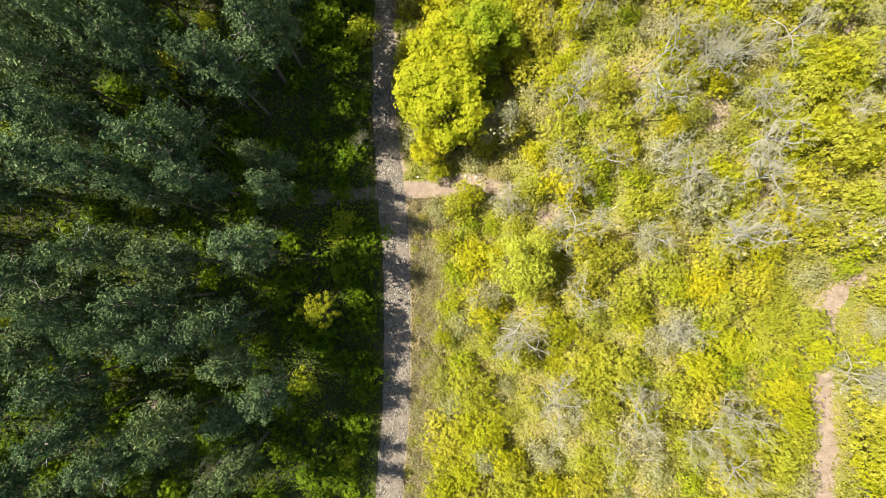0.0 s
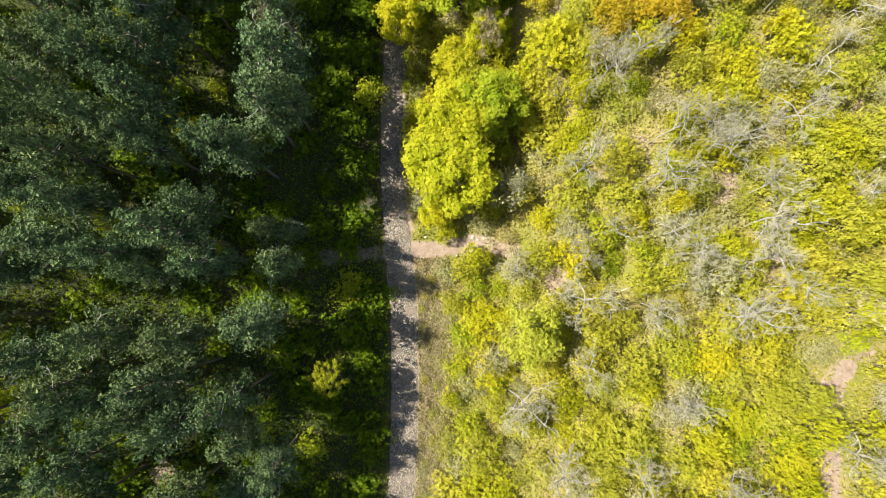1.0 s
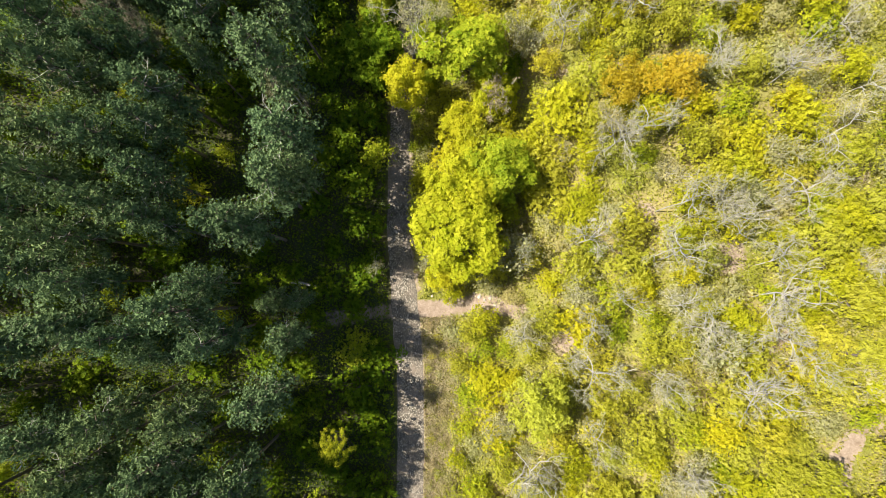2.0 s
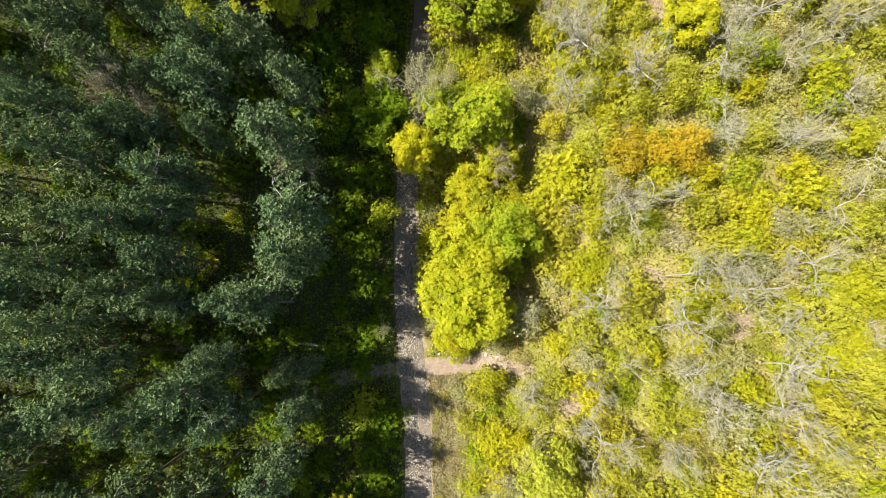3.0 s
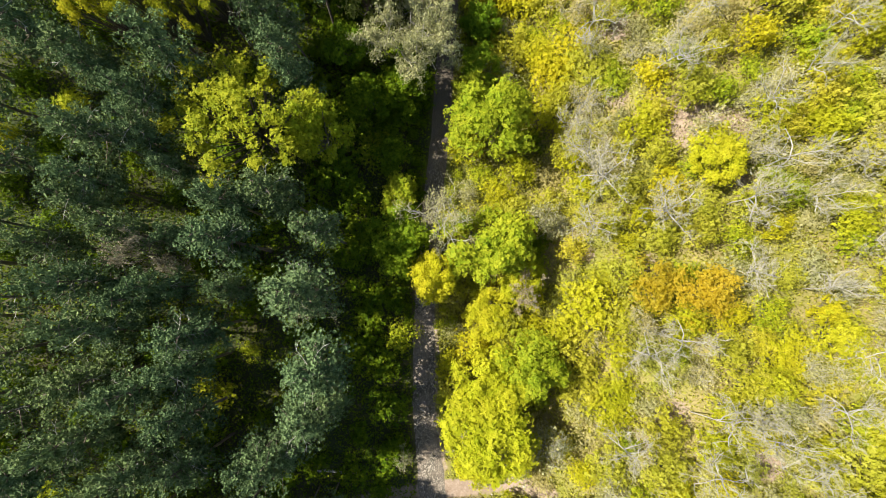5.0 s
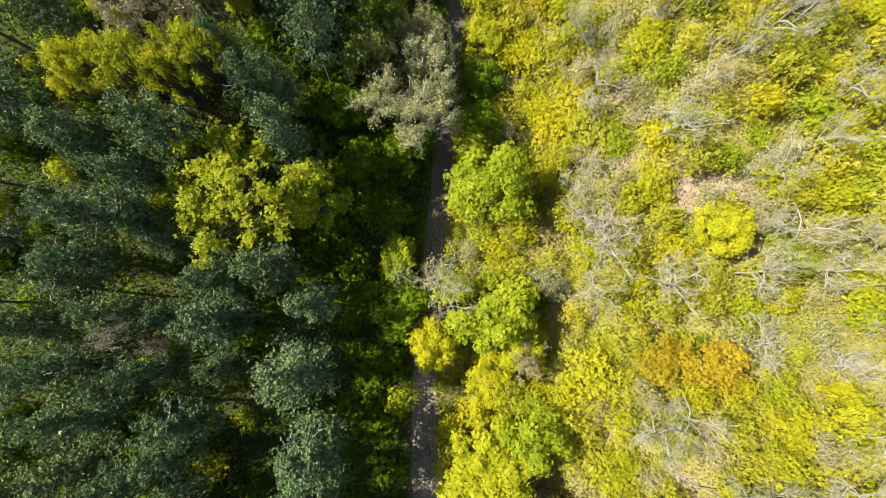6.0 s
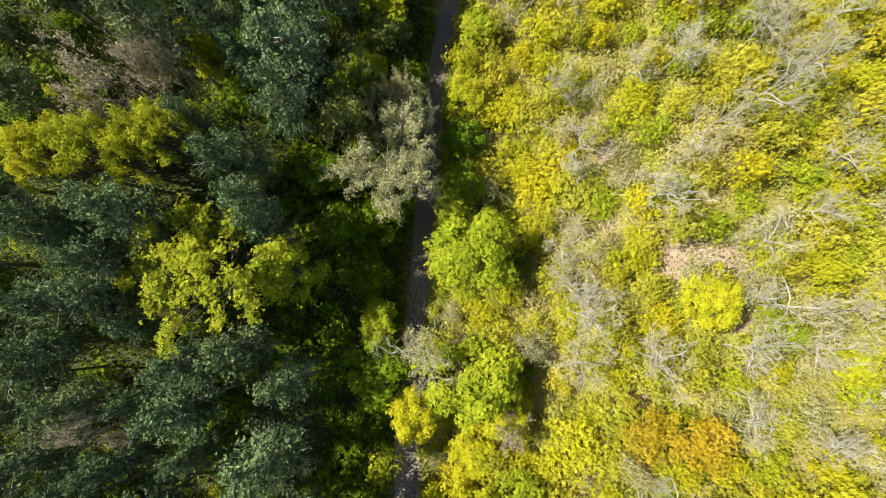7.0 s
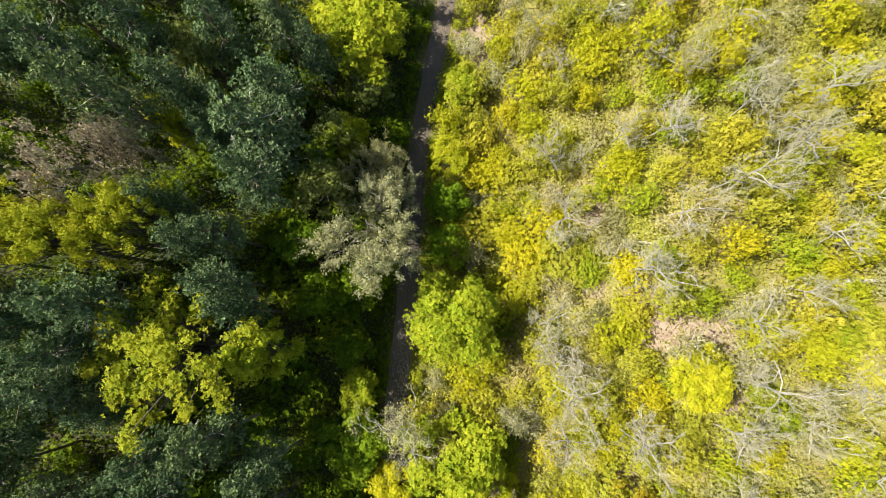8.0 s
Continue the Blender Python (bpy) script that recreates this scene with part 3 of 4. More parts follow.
# yellow-green shrubs on the eastern slope: x, y, crown radius
YELLOW_A = [
    (9.4, 0.8, 3.0), (25.4, -5.5, 2.9), (29.7, -4.3, 2.6), (29.8, -8.6, 2.6), (34.7, -2.2, 2.8), (36.1, -5.9, 2.3), (34.8, 19.0, 2.5),
    (34.6, 11.6, 2.3), (4.1, 1.8, 2.8), (2.3, -16.7, 3.3), (5.7, -15.1, 2.9), (20.2, 1.1, 2.2), (17.1, -7.6, 2.6), (9.8, 20.8, 2.9),
    (8.3, 23.8, 2.7), (15.6, 14.2, 2.5), (11.5, 13.6, 2.4), (2.2, 6.9, 1.6), (5.3, -2.7, 2.6), (4.5, -11.3, 2.6), (23.3, -9.5, 2.5),
    (29.2, -13.9, 2.4), (36.0, -13.3, 2.8), (35.0, -9.7, 2.6), (14.9, -8.3, 2.6), (30.5, 8.4, 2.1), (25.4, 7.4, 2.4), (31.9, 18.1, 2.3),
]
YELLOW_B = [
    (23.4, 0.2, 2.2), (10.1, 28.3, 3.5), (12.9, 31.4, 2.4), (19.4, 41.9, 2.1), (27.6, 22.6, 3.3), (24.6, 24.8, 2.4), (30.7, 16.6, 3.1),
    (11.8, 18.2, 2.4), (16.5, 45.5, 2.0), (23.8, 45.1, 2.3), (28.0, 26.4, 2.4), (29.6, 36.3, 2.3), (32.2, 23.7, 2.3), (5.7, 47.1, 2.5),
    (14.8, 49.5, 2.0), (7.4, 42.9, 1.6), (22.0, 21.9, 2.0), (15.8, 17.5, 2.1), (27.3, 45.0, 2.1), (12.4, 47.7, 2.9), (9.8, 50.7, 3.0),
    (14.0, 44.9, 2.4), (6.5, 51.8, 3.1), (2.9, 54.0, 2.6), (1.1, 67.8, 2.6), (0.9, 63.9, 2.4), (3.4, 58.9, 2.4), (9.3, 59.9, 2.5),
]
YELLOW_C = [
    (10.1, 72.9, 1.9), (14.1, 58.4, 2.4), (20.3, 60.0, 2.2), (18.1, 66.0, 1.8), (23.2, 57.2, 2.0), (31.2, 56.2, 2.1), (27.1, 49.6, 2.2),
    (31.3, 44.5, 2.4), (28.0, 54.0, 1.9), (6.4, 66.7, 2.5), (12.0, 68.3, 2.4), (25.4, 62.1, 1.7), (16.0, 39.4, 1.9), (4.8, 72.5, 2.5),
    (22.1, 68.7, 1.9),
]
YELLOW = YELLOW_A + YELLOW_B + YELLOW_C
# green undergrowth west of the track: x, y, crown radius
UNDER_A = [
    (-9.2, 0.9, 2.9), (-7.4, -4.3, 2.4), (-10.3, 22.0, 2.8), (-8.1, 24.7, 2.5), (-8.4, 13.7, 1.7), (-11.7, -6.6, 2.6), (-8.2, -16.6, 2.7),
    (-12.7, -11.2, 2.3), (-9.8, 4.9, 2.9), (-26.3, 16.4, 2.6), (-21.1, -16.3, 3.1), (-17.6, 3.4, 2.2), (-29.0, -12.7, 1.9), (-23.5, -14.0, 2.2),
    (-15.5, -2.1, 2.3), (-9.1, 17.6, 2.5), (-7.2, -9.6, 2.4), (-11.4, -19.9, 2.7), (-8.6, -21.9, 2.4), (-9.0, 38.5, 2.3), (-11.5, 27.3, 2.6),
    (-24.9, 19.8, 2.7), (-26.1, 13.5, 2.4), (-11.7, 33.6, 2.8), (-8.3, 33.3, 2.9), (-16.4, 48.4, 2.7), (-11.4, 45.2, 3.3), (-8.8, 49.8, 3.4),
]
UNDER_B = [
    (-22.9, 30.5, 2.1), (-21.1, 35.0, 2.1), (-13.5, 23.8, 2.3), (-9.4, 12.4, 2.4), (-7.4, 3.7, 2.7), (-16.9, 52.9, 2.3), (-9.3, 63.2, 1.8),
    (-13.0, 52.1, 2.1), (-15.6, 41.2, 3.2), (-10.8, 43.2, 3.2), (-8.9, 47.4, 2.7), (-12.5, 36.0, 2.7), (-0.3, 55.8, 2.4), (-0.3, 51.4, 2.4),
    (-14.2, 57.3, 2.6), (-18.3, 66.9, 2.2), (-23.9, 69.6, 2.1), (-6.0, 62.9, 2.1), (-11.9, 47.4, 2.7), (-16.4, 37.2, 2.1), (-14.9, 65.3, 2.0),
]
UNDER = UNDER_A + UNDER_B


def scatter(rng, x0, x1, y0, y1, room, tries, keep):
    """Spots at least room apart, for which keep(x, y) holds."""
    spots, cells = [], {}
    for _ in range(tries):
        x, y = rng.uniform(x0, x1), rng.uniform(y0, y1)
        i, j = int(x // room), int(y // room)
        near = [p for a in (-1, 0, 1) for b in (-1, 0, 1) for p in cells.get((i + a, j + b), ())]
        if all((x - px) ** 2 + (y - py) ** 2 >= room * room for px, py in near) and keep(x, y):
            cells.setdefault((i, j), []).append((x, y))
            spots.append((x, y))
    return spots


# ---- pines ----
rng = np.random.default_rng(11)
pine_kinds = [pine_meshes(20 + k) for k in range(7)]
far_pines = [pine_meshes(30 + k, dense=6, blades=4) for k in range(3)]


def pine(x, y, r, top=None, far=False):
    label = "dark blue-green pine with tufted needles at the plantation's edge" if x > -15 else "tall dark blue-green pine deep in the plantation"
    meshes = far_pines[int(rng.integers(0, 3))] if far else pine_kinds[int(rng.integers(0, 7))]
    tall = rng.uniform(0.8, 1.08) if top is None else (top + 0.5 - ground_z(x, y)) / 13.0
    plant("pine_tree", meshes, x, y, 0.9 * r / 2.6, tall, rng.uniform(0, 360), label, "pine tree", "pines of the plantation", sink=0.15, tilt=(rng.normal(0, 2), rng.normal(0, 2)))


for x, y, r, top in PINES:
    pine(x, y, r, top)
OPEN_WEST = [(-22.5, -17.0, 3.5), (-8.0, 35.0, 5.0), (-10.0, 24.0, 3.0), (-12.0, 48.0, 5.0), (-8.0, 57.0, 7.0), (-21.3, 41.0, 5.5), (-26.0, 52.5, 4.5), (-31.0, 51.5, 3.6), (-8.4, 70.0, 5.0), (-30.0, 59.0, 4.0), (-27.0, 32.3, 2.5), (-17.5, 27.0, 2.5), (-19.0, 21.0, 2.0), (-14.0, 40.0, 4.0)]
WEST = [p[:3] for p in PINES] + OPEN_WEST + [(x, y, 0.8 * r) for x, y, r in UNDER if x < -13]
for x, y in scatter(rng, -48, -9.5, -32, 88, 4.1, 8000, lambda x, y: x < road_x(y) - (13 if y < 0 else 6) and (x < -28.5 or not -12 < y < 66) and not taken(x, y, WEST, 1.3)):
    pine(x, y, rng.uniform(2.0, 2.9), far=x < -34.5 or not -24 < y < 79)

# ---- single broadleaf trees ----
big_lime = [leafy_meshes(40 + k, M_FRESH if k else M_LIME, 10.0, 4.0, 22000, 0.16, 52, 0.1, loose=0.4, puff=1.25, fuzz=0.2, ragged=0.12) for k in range(3)]
green_tree = leafy_meshes(45, M_LIME, 9.0, 3.6, 14000, 0.18, 40, 0.12, loose=0.28, puff=1.1, fuzz=0.28, ragged=0.4)
mid_tree = leafy_meshes(48, M_MID, 9.0, 3.6, 9000, 0.2, 34, 0.1, loose=0.35, fuzz=0.28, ragged=0.3)
lemon_tree = leafy_meshes(44, M_LEMON, 9.0, 3.6, 12000, 0.14, 40, 0.15, loose=0.5, fuzz=0.3, ragged=0.25)
olive_tree = leafy_meshes(49, M_DUSK, 9.0, 3.6, 9000, 0.17, 36, 0.1, loose=0.5, fuzz=0.35, ragged=0.3)
dark_tree = leafy_meshes(47, M_GREEN, 9.0, 3.6, 6000, 0.25, 26, 0.1, loose=0.3)
open_yellow = leafy_meshes(46, M_SPRAY, 12.0, 5.0, 17000, 0.135, 64, 0.45, loose=0.38, puff=0.66, fuzz=0.42, ragged=0.5)
for meshes, x, y, r, h, ref_r, ref_h, label in (
    (big_lime[1], 0.4, 16.6, 5.2, 9.6, 4.0, 10.0, "dense yellow-green broadleaf tree beside the gravel track"),
    (big_lime[2], 0.9, 20.9, 4.3, 9.0, 4.0, 10.0, "tall yellow-green broadleaf tree in fresh leaf"),
    (big_lime[0], 4.0, 22.6, 3.9, 8.8, 4.0, 10.0, "lime-green broadleaf tree with a shaded flank"),
    (big_lime[1], -0.9, 12.6, 2.0, 4.5, 4.0, 10.0, "small bushy yellow-green tree at the path's fork"),
    (big_lime[0], -0.1, 45.4, 4.8, 10.2, 4.0, 10.0, "round lime-green broadleaf tree beside the gravel track"),
    (green_tree, 0.4, 33.6, 4.8, 8.8, 3.6, 9.0, "lime-green broadleaf tree with coarse sprays of leaves"),
    (big_lime[2], -5.0, 30.5, 2.7, 8.2, 4.0, 10.0, "bright yellow bushy tree at the edge of the track"),
    (big_lime[0], -8.9, 70.2, 5.2, 10.0, 4.0, 10.0, "lime-green broadleaf tree overhanging the track"),
    (open_yellow, -20.6, 42.9, 6.6, 12.5, 5.0, 12.0, "wide open-crowned yellow tree standing among dark pines"),
    (open_yellow, -30.4, 50.4, 3.0, 12.6, 5.0, 12.0, "yellow broadleaf tree squeezed between pines"),
    (open_yellow, -27.6, 51.0, 3.4, 13.0, 5.0, 12.0, "yellow broadleaf tree squeezed between pines"),
    (open_yellow, -23.0, 52.6, 3.2, 13.0, 5.0, 12.0, "yellow broadleaf tree squeezed between pines"),
    (open_yellow, -25.0, 51.0, 2.9, 12.6, 5.0, 12.0, "yellow broadleaf tree squeezed between pines"),
    (olive_tree, -10.6, 60.6, 2.4, 9.4, 3.6, 9.0, "dull olive-green broadleaf tree beside dark pines"),
    (olive_tree, -11.6, 56.2, 2.8, 10.2, 3.6, 9.0, "dull olive-green broadleaf tree beside dark pines"),
    (olive_tree, -20.2, 65.4, 2.8, 10.5, 3.6, 9.0, "dull olive-green broadleaf tree in a gap of the pines"),
    (olive_tree, -8.2, 66.6, 2.6, 7.0, 3.6, 9.0, "dull olive-green broadleaf tree beside the track"),
    (green_tree, -9.5, 62.1, 1.6, 7.0, 3.6, 9.0, "olive-green broadleaf tree beside the track"),
    (green_tree, -22.4, 60.4, 1.9, 9.0, 3.6, 9.0, "small lime-green tree in a gap of the pines"),
    (dark_tree, -11.8, 47.6, 2.6, 7.0, 3.6, 9.0, "shaded green broadleaf tree west of the track"),
    (dark_tree, -11.2, 59.0, 2.6, 7.5, 3.6, 9.0, "shaded green broadleaf tree west of the track"),
    (mid_tree, -12.9, 52.0, 2.6, 7.6, 3.6, 9.0, "shaded green broadleaf tree west of the track"),
    (dark_tree, -8.4, 48.6, 2.7, 7.0, 3.6, 9.0, "shaded green broadleaf tree west of the track"),
    (dark_tree, -9.4, 42.6, 2.2, 5.0, 3.6, 9.0, "low shaded green tree west of the track"),
    (big_lime[1], 0.4, 27.2, 2.9, 5.2, 4.0, 10.0, "small bushy yellow-green tree beside the track"),
    (big_lime[2], 3.4, 30.4, 2.6, 5.6, 4.0, 10.0, "bushy yellow-green tree among roadside shrubs"),
    (mid_tree, -1.1, 55.9, 2.2, 5.2, 3.6, 9.0, "low fresh green bushy tree at the track's edge"),
    (mid_tree, -1.1, 52.0, 2.4, 4.6, 3.6, 9.0, "low fresh green bushy tree at the track's edge"),
    (big_lime[0], -9.9, 60.6, 2.0, 9.0, 4.0, 10.0, "small lime-green tree between the pines and the track"),
    (green_tree, -15.2, 42.6, 2.8, 11.5, 3.6, 9.0, "lime-green tree grown into the open yellow one"),
    (mid_tree, -8.0, 34.9, 3.3, 7.4, 3.6, 9.0, "fresh green broadleaf tree west of the track"),
    (mid_tree, -8.5, 32.3, 2.3, 5.6, 3.6, 9.0, "fresh green broadleaf tree west of the track"),
    (green_tree, -8.4, 38.8, 2.3, 5.4, 3.6, 9.0, "lime-green bushy tree west of the track"),
    (lemon_tree, 7.9, 1.5, 3.3, 9.4, 3.6, 9.0, "pale lemon-green broadleaf tree among half-bare trees"),
    (big_lime[1], 18.8, 41.3, 2.9, 5.0, 4.0, 10.0, "round bright yellow bushy tree beside a bare patch"),
    (big_lime[1], -0.7, 60.3, 2.2, 4.8, 4.0, 10.0, "small yellow-green tree at the track's edge"),
    (big_lime[0], 0.2, 67.4, 2.4, 4.0, 4.0, 10.0, "low lime-green bushy tree at the track's edge"),
    (open_yellow, -10.4, -3.5, 2.1, 7.5, 5.0, 12.0, "thin yellow-leaved sapling under the pines"),
):
    plant("broadleaf_tree", meshes, x, y, r / ref_r, h / ref_h, 40 * x + 13 * y, label, "tree", "broadleaf trees")
grey_tree = bare_meshes(50, M_GREYLEAF, 10.0, 4.0, 15000, 0.05, 0.13, twigs=26, thick=0.1)
withered = bare_meshes(51, M_BROWN, 9.0, 2.8, 4500, 0.05, 0.15, bark=M_DARKBARK, twigs=6)
dead = bare_meshes(52, M_GREYLEAF, 8.0, 2.6, 2200, 0.3, 0.1, twigs=6, thick=0.06)
for meshes, x, y, w, t, turn, label in (
    (grey_tree, -7.2, 57.2, 0.8, 0.9, 150, "smaller grey-green tree with fine twigs beside the track"),
    (grey_tree, -5.2, 54.9, 0.9, 0.95, 250, "small grey-green tree leaning over the track"),
    (grey_tree, -7.7, 52.8, 1.35, 1.2, 30, "grey-green tree with fine twigs beside the track"),
    (withered, 3.2, 29.4, 0.8, 0.75, 120, "brownish half-bare tree beside the track"),
    (withered, -26.7, 32.0, 1.0, 1.25, 10, "withered brown tree among the pines"),
    (withered, -27.2, 55.6, 1.45, 1.35, 80, "broad withered brown tree among the pines"),
    (withered, -24.0, 57.6, 0.9, 1.3, 200, "withered brown tree among the pines"),
    (dead, -4.8, 35.8, 1.5, 1.1, 90, "dead grey tree leaning over the track"),
    (dead, -15.0, 28.3, 0.9, 1.15, 250, "dead pale-limbed tree under the pines"),
    (dead, -18.2, -17.0, 0.8, 0.9, 310, "dead pale-limbed tree under the pines"),
    (dead, 6.9, 15.1, 0.62, 0.7, 200, "bare whitish shrub with upright grey twigs"),
    (dead, -7.6, 13.4, 0.5, 0.6, 20, "half-dead grey shrub at the forest edge"),
):
    plant("sparse_tree", meshes, x, y, w, t, turn, label, "tree", "sparse trees")

# ---- trees hardly in leaf, east ----
M_PALEBARK = bark_material("pale_bark", (0.18, 0.165, 0.135), (0.39, 0.365, 0.315))
bare_kinds = [bare_meshes(60 + k, (M_HAZE, M_YELLOW, M_HAZE, M_GREYLEAF, M_HAZE, M_OLIVE)[k], buds=(3200, 2800, 3000, 2600, 2600, 3000)[k], lean=(0.1, 0.25, 0.35, 0.15, 0.4, 0.2)[k], bud_size=0.072, twigs=9, thick=0.08) for k in range(6)]
far_bare = [bare_meshes(67 + k, M_HAZE, buds=900, bud_size=0.22, twigs=2) for k in range(2)]
SLOPE = dict(category="tree", group="half-bare trees on the slope")
east = scatter(rng, 29, 44, -26, 82, 5.6, 1200, lambda x, y: along(x, y, LANE) > 2.6 and not taken(x, y, BARE, 1.2))
north = scatter(rng, 6, 30, 69, 82, 4.8, 300, lambda x, y: True)
star_kinds = [bare_meshes(72 + k, (M_HAZE, M_OLIVE, M_HAZE)[k % 3], 8.0, 2.8, (2200, 2200, 1400, 1800, 1900, 1100)[k], 0.12, 0.068, twigs=16, thick=0.105, bark=M_PALEBARK, bole=0.62) for k in range(6)]
for x, y, r, fork in STARS:
    plant("pale_limbed_tree", star_kinds[int(rng.integers(0, 6))], x, y, r / 2.8, (fork + 1.2 - ground_z(x, y)) / 8.0, rng.uniform(0, 360), "tree with pale bare limbs and a haze of fine twigs", **SLOPE)
STAR_SPOTS = [q[:3] for q in STARS]
for x, y, r in [b for b in BARE if not taken(b[0], b[1], STAR_SPOTS, 1.1) and not (b[0] > 28 and b[1] < 2)] + [(x, y, rng.uniform(2.0, 3.0)) for x, y in east + north if not (x < 37 and y < 3) and not taken(x, y, STAR_SPOTS, 1.3)]:
    if x > 28 and along(x, y, LANE) < r + 0.3:
        x -= r + 0.3 - along(x, y, LANE)
    far = x > 39 or not -23 < y < 78
    meshes = far_bare[int(rng.integers(0, 2))] if far else bare_kinds[int(rng.integers(0, 6))]
    plant("half_bare_tree", meshes, x, y, r / 2.8, rng.uniform(0.7, 0.95), rng.uniform(0, 360), "grey-limbed tree just coming into leaf on the slope", **SLOPE)
orange = leafy_meshes(70, M_ORANGE, 5.2, 3.2, 8000, 0.13, 30, 0.15, loose=0.5, fuzz=0.35, ragged=0.3)
for x, y, wide, tall, turn in ((14.4, 30.2, 0.85, 1.0, 0), (17.9, 29.7, 0.95, 1.05, 130)):
    plant("orange_tree", orange, x, y, wide, tall, turn, "orange-yellow broadleaf tree in young leaf", "tree", "broadleaf trees")

# ---- shrubs, east ----
yellow_kinds = [leafy_meshes(80 + k, (M_YELLOW, M_GOLD)[k % 2], 2.4, 2.3, 3100, 0.138, 20, 0.05, loose=0.7, fuzz=0.3) for k in range(4)]
lime_kinds = [leafy_meshes(90 + k, M_LIME, 2.2, 2.1, 2500, 0.13, 16, 0.05, loose=0.7, fuzz=0.3) for k in range(3)]
olive_kinds = [leafy_meshes(95 + k, (M_HAZE, M_OLIVE, M_HAZE)[k], 2.0, 2.0, 2000, 0.11, 14, 0.05, bark=M_TWIG, loose=0.8, fuzz=0.4) for k in range(3)]
twig_kinds = [bare_meshes(100 + k, M_HAZE, 2.6, 1.6, 900, 0.2, 0.12, bark=M_TWIG, twigs=2, thick=0.04) for k in range(3)]
for x, y, r in YELLOW:
    if taken(x, y, SHADE, 0.9) or (x > 8 and bareness(x, y) > 0.45):
        continue
    if x > 28 and along(x, y, LANE) < 0.85 * r + 0.8:
        nearest = min(LANE, key=lambda q: (q[0] - x) ** 2 + (q[1] - y) ** 2)
        x += (0.85 * r + 0.8 - along(x, y, LANE)) * (1 if x > nearest[0] else -1)
    k = int(rng.integers(0, 4))
    plant("yellow_shrub", yellow_kinds[k], x, y, r / 2.1, rng.uniform(0.8, 1.7), rng.uniform(0, 360), "dense yellow-green leafy shrub on the slope", "shrub", "shrubs on the slope")


def free_east(x, y):
    return not taken(x, y, SHADE, 1.0) and x > road_x(y) + (4.6 if y < 9 else 2.6) and bareness(x, y) < 0.42 and (x < 28 or along(x, y, LANE) > 2.0) and not taken(x, y, YELLOW, 0.62)


for x, y in scatter(rng, -6, 39.5, -24, 79, 2.3, 14000, free_east):
    u, turn, size = rng.uniform(), rng.uniform(0, 360), rng.uniform(0.75, 1.25)
    sunny = noise.noise((x * 0.12, y * 0.12, 9.0)) - (0.42 if y > 34 and x > 7 else 0.0)
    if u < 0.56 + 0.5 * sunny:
        plant("yellow_shrub", yellow_kinds[int(rng.integers(0, 4))], x, y, 0.85 * size, size * rng.uniform(0.75, 1.75), turn, "dense yellow-green leafy shrub on the slope", "shrub", "shrubs on the slope")
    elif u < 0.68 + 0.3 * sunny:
        plant("lime_shrub", lime_kinds[int(rng.integers(0, 3))], x, y, 0.8 * size, size * rng.uniform(0.6, 1.3), turn, "lime-green leafy shrub on the slope", "shrub", "shrubs on the slope")
    elif u < 0.92:
        plant("olive_shrub", olive_kinds[int(rng.integers(0, 3))], x, y, 0.85 * size, 0.8 * size, turn, "thin olive shrub with pale stems", "shrub", "shrubs on the slope")
    else:
        plant("twiggy_shrub", twig_kinds[int(rng.integers(0, 3))], x, y, 1.1 * size, size, turn, "twiggy grey shrub with few leaves", "shrub", "shrubs on the slope")

for x, y in scatter(rng, 5, 38, -23, 78, 12.0, 2500, lambda x, y: (x < 28 or along(x, y, LANE) > 2.5) and not taken(x, y, BARE, 0.55)):
    plant("twiggy_sapling", twig_kinds[int(rng.integers(0, 3))], x, y, rng.uniform(1.0, 1.35), rng.uniform(1.5, 2.1), rng.uniform(0, 360), "slender twiggy sapling just coming into leaf", "sapling", "saplings on the slope")

# ---- undergrowth, west ----
under_kinds = [leafy_meshes(110 + k, M_GREEN, 1.6, 2.2, 900, 0.24, 11, 0.05, loose=0.45) for k in range(4)]
for x, y, r in UNDER + [(x, y, 0.7 * r) for x, y, r in SHADE] + [(x, y, rng.uniform(1.2, 2.2)) for x, y in scatter(rng, -42, -6, -24, 79, 3.3, 3000, lambda x, y: x < road_x(y) - 3.0 and (x > -15 or x < -27 or math.sin(3.1 * x + 1.7 * y) > -0.3) and not taken(x, y, UNDER, 0.9))]:
    k = int(rng.integers(0, 8))
    if k < 7:
        plant("green_shrub", under_kinds[k % 4], x, y, r / 2.2, rng.uniform(0.7, 1.4), rng.uniform(0, 360), "low green undergrowth shrub in forest shade", "shrub", "undergrowth under the pines")
    else:
        plant("lime_shrub", lime_kinds[0], x, y, 0.8 * r / 2.0, rng.uniform(0.7, 1.2), rng.uniform(0, 360), "lime-green undergrowth shrub in forest shade", "shrub", "undergrowth under the pines")


verge_kinds = [leafy_meshes(120 + k, M_LIME, 2.2, 2.1, 900, 0.2, 10, 0.05, loose=0.7, fuzz=0.3) for k in range(2)]
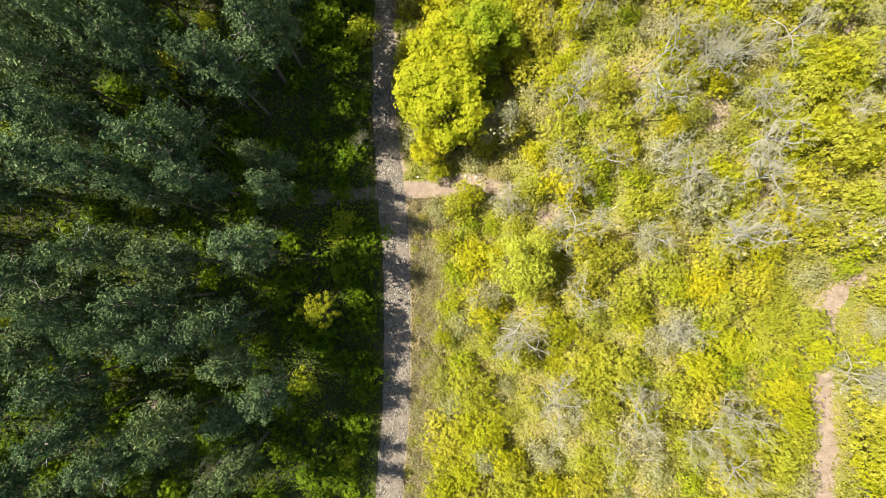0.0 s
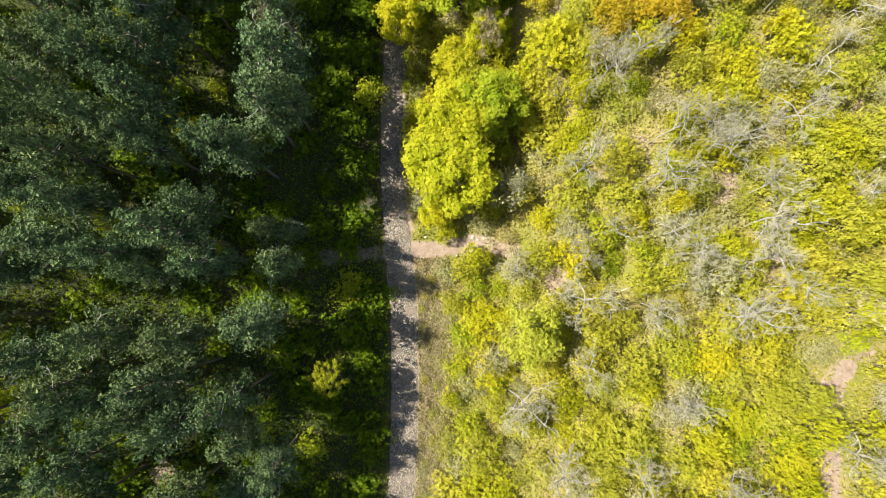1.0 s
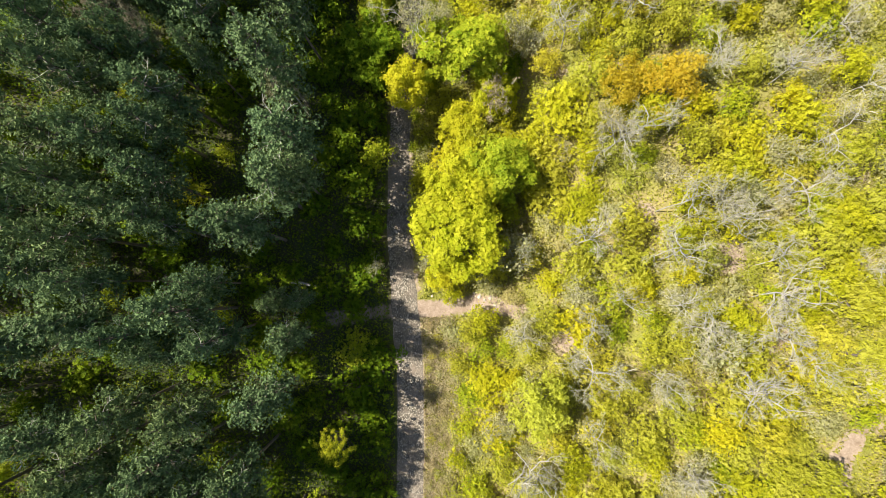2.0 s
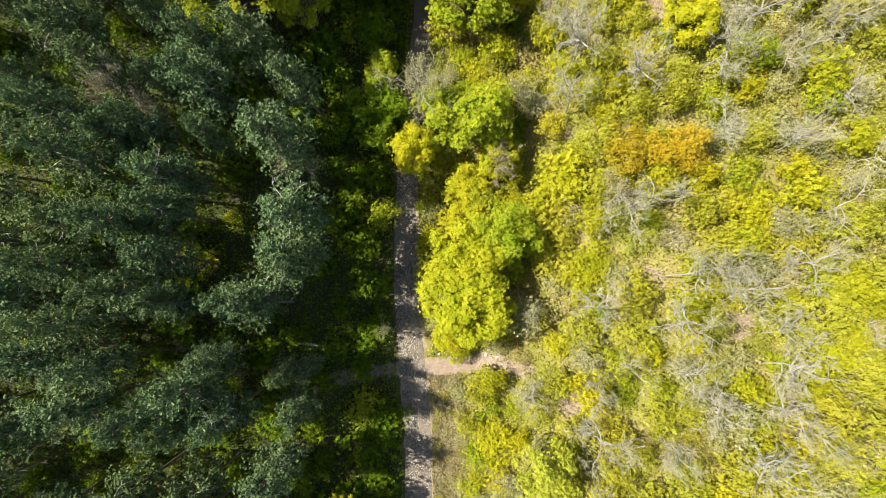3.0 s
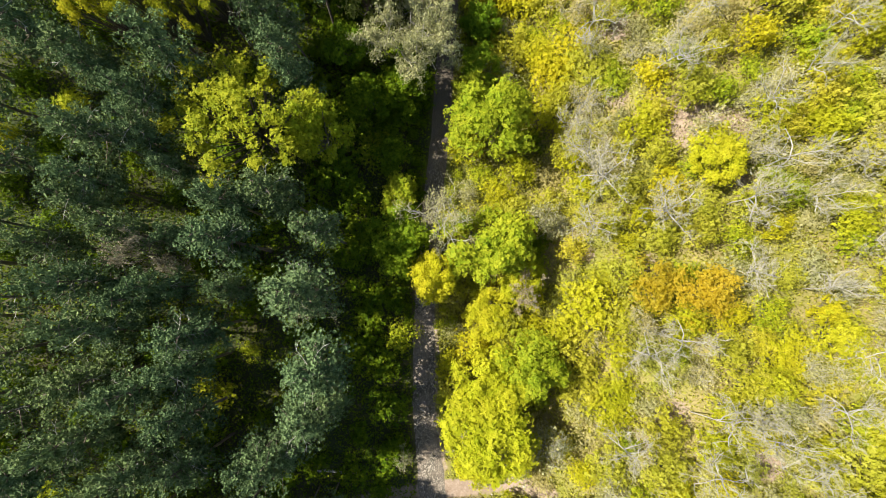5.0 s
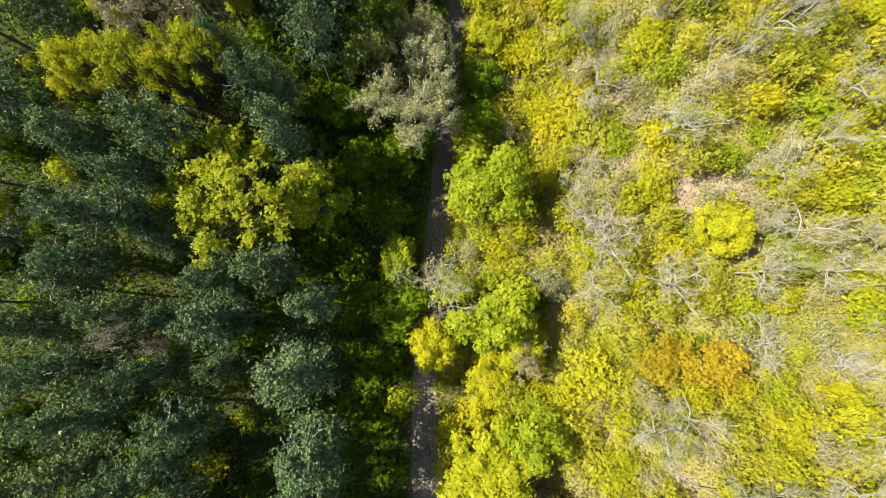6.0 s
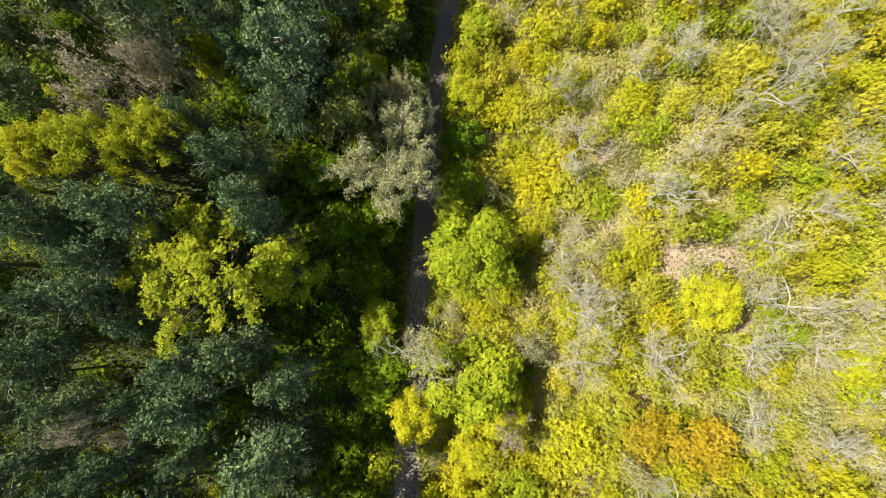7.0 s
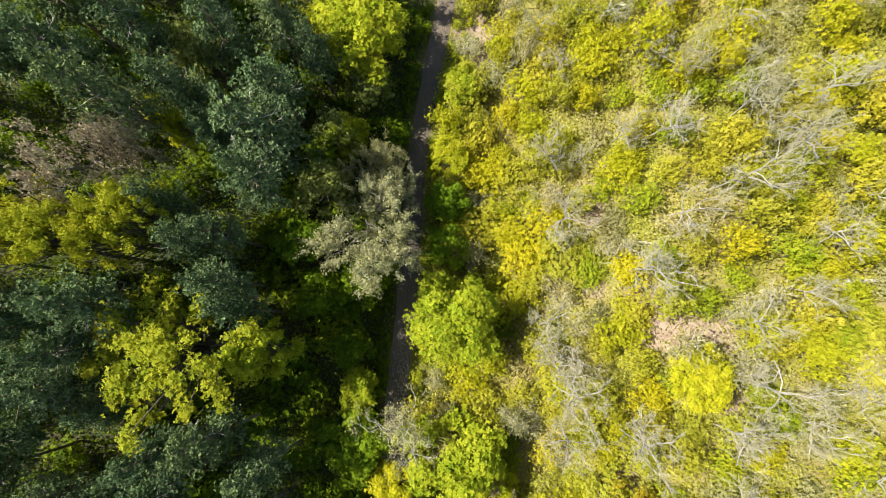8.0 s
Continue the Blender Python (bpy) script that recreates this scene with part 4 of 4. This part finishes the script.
# ---- tussocks on the sunny verge ----
tussock_kinds = [leafy_meshes(130 + k, (M_STRAW, M_OLIVE, M_HAZE)[k], 1.1, 1.2, 420, 0.11, 8, 0.05, bark=M_TWIG, loose=0.9, fuzz=0.5) for k in range(3)]
for x, y in scatter(rng, -4, 3, -24, 8, 1.0, 1500, lambda x, y: 0.4 < x - road_x(y) - road_half(y) < 3.4 and math.sin(2.3 * x + 1.9 * y) > -0.4):
    r = rng.uniform(0.3, 0.75)
    plant("dry_tussock", tussock_kinds[int(rng.integers(0, 3))], x, y, r, rng.uniform(0.3, 0.7), rng.uniform(0, 360), "low straw-coloured tussock on the track's verge", "tussock", "tussocks on the verge")

# ---- low growth along the little-used stretch of the track ----
for x, y in scatter(rng, -9, 3, 26, 76, 1.15, 2500, lambda x, y: 0.35 < abs(x - road_x(y)) - road_half(y) < 1.8):
    r = rng.uniform(0.3, 0.5)
    if x > road_x(y):
        plant("lime_shrub", verge_kinds[int(rng.integers(0, 2))], x, y, 0.9 * r, 1.1 * r, rng.uniform(0, 360), "low lime-green bush at the track's edge", "shrub", "bushes along the track")
    else:
        plant("green_shrub", under_kinds[int(rng.integers(0, 4))], x, y, r, r, rng.uniform(0, 360), "low green bush at the shaded track's edge", "shrub", "bushes along the track")

# ---- fallen wood and stones ----
def fallen_log(ax, ay, bx, by, r, label):
    verts, faces = [], []
    pts = []
    for k in range(6):
        u = k / 5
        x, y = ax + (bx - ax) * u, ay + (by - ay) * u
        pts.append((x - ax + 0.05 * math.sin(5 * u), y - ay + 0.08 * math.sin(7 * u), ground_z(x, y) - ground_z(ax, ay) + r * 0.8))
    tube(verts, faces, pts, [r, 1.05 * r, 0.95 * r, 0.9 * r, 0.75 * r, 0.5 * r], 8)
    faces += [tuple(range(7, -1, -1)), tuple(range(40, 48))]
    root = new("fallen_log", mesh_of("fallen_log", verts, faces, M_GREYBARK))
    root.location = (ax, ay, ground_z(ax, ay))
    return tagged(root, label, "log", "fallen wood")


fallen_log(30.4, 48.8, 33.9, 49.2, 0.2, "thick grey fallen log among dry grass")
fallen_log(15.3, 52.2, 17.6, 52.1, 0.12, "thin weathered fallen log on the slope")
fallen_log(-16.2, 11.4, -12.2, 10.9, 0.14, "grey fallen trunk under the pines")


def stone(x, y, size, seed):
    bm = bmesh.new()
    bmesh.ops.create_icosphere(bm, subdivisions=2, radius=1.0)
    for v in bm.verts:
        v.co *= 1.0 + 0.35 * noise.noise(v.co * 1.3 + Vector((seed, 0, 0)))
        v.co.z *= 0.55
    me = bpy.data.meshes.new("stone")
    bm.to_mesh(me)
    bm.free()
    me.materials.append(M_STONE)
    root = new("stone", me)
    root.matrix_basis = pose(x, y, ground_z(x, y) + 0.2 * size, 0, 0, 70 * seed) @ Matrix.Diagonal((size, 0.8 * size, size, 1))
    return tagged(root, "pale beige field stone beside the footpath", "stone", "stones at the fork")


M_STONE = bark_material("pale_stone", (0.3, 0.26, 0.21), (0.5, 0.45, 0.38), 4.0)
for k, (x, y, size) in enumerate([(3.0, 10.5, 0.28), (3.5, 10.2, 0.2), (4.1, 10.4, 0.24), (2.4, 10.9, 0.17), (4.6, 9.7, 0.2), (-2.0, 10.4, 0.16), (1.4, 8.5, 0.15)]):
    stone(x, y, size, k + 1)

# ---- grass and herbs ----
def grass(name, count, x0, x1, y0, y1, keep, mat, size, label, rise=0.0, slim=0.35, flat=0.6):
    g = np.random.default_rng(len(name))
    pts = []
    for _ in range(count):
        x, y = g.uniform(x0, x1), g.uniform(y0, y1)
        if keep(x, y):
            pts.append((x, y, ground_z(x, y) + 0.04 + rise * g.uniform() ** 1.5))
    c = np.array(pts)
    n = len(c)
    way = unit(g.normal(0, 0.5, (n, 3)) + [0, 0, flat])
    normal = unit(np.cross(way, g.normal(0, 1, (n, 3))))
    s = size * g.uniform(0.5, 1.4, n)
    v, f = leaf_blades(c + way * s[:, None] * 0.4, way, normal, s, s * slim)
    return tagged(new(name, mesh_of(name, v, f, mat)), label, "grass", kind="stuff")


def verge(x, y):
    return -0.12 < x - road_x(y) - road_half(y) < 3.6 and along(x, y, SIDE_PATH) > 0.9


def east_bank(x, y):
    return x > road_x(y) + road_half(y) + 0.02 and bareness(x, y) < 0.82 and (x > 8 or along(x, y, SIDE_PATH) > 0.9)


grass("dry_grass", 90000, -6, 39, -24, 79, east_bank, M_GRASS, 0.34, "dry straw and yellow-green grass on the slope")
grass("verge_straw", 60000, -4, 3.5, -24, 9.5, verge, M_STRAW, 0.2, "matted straw-coloured dry grass on the sunny verge", 0.1, 0.6, 0.05)
grass("dead_stalks", 100000, 8, 36, -24, 78, lambda x, y: 0.3 < bareness(x, y) and along(x, y, LANE) > 1.3, M_STRAW, 0.24, "dry broken stalks and litter on the bare patches", 0.3, 0.45, 0.1)
grass("yellow_herbs", 90000, -6, 39, -24, 79, lambda x, y: east_bank(x, y) and bareness(x, y) < 0.35 and noise.noise((x * 0.2, y * 0.2, 2.0)) > -0.25, M_OLIVE, 0.2, "knee-high yellow-green herbs between the shrubs", 0.8, 0.8, 0.2)
grass("low_brush", 60000, -6, 39, -24, 79, lambda x, y: east_bank(x, y) and bareness(x, y) < 0.35, M_OLIVE, 0.2, "knee-high olive brush and budding twigs on the slope", 0.9, 0.7, 0.1)
grass("forest_herbs", 170000, -44, -3, -24, 79, lambda x, y: x < road_x(y) - road_half(y) - 0.1 and bareness(x, y) < 0.8, M_GREEN, 0.22, "low dark green herbs under the pines", 0.7, 0.7, 0.2)
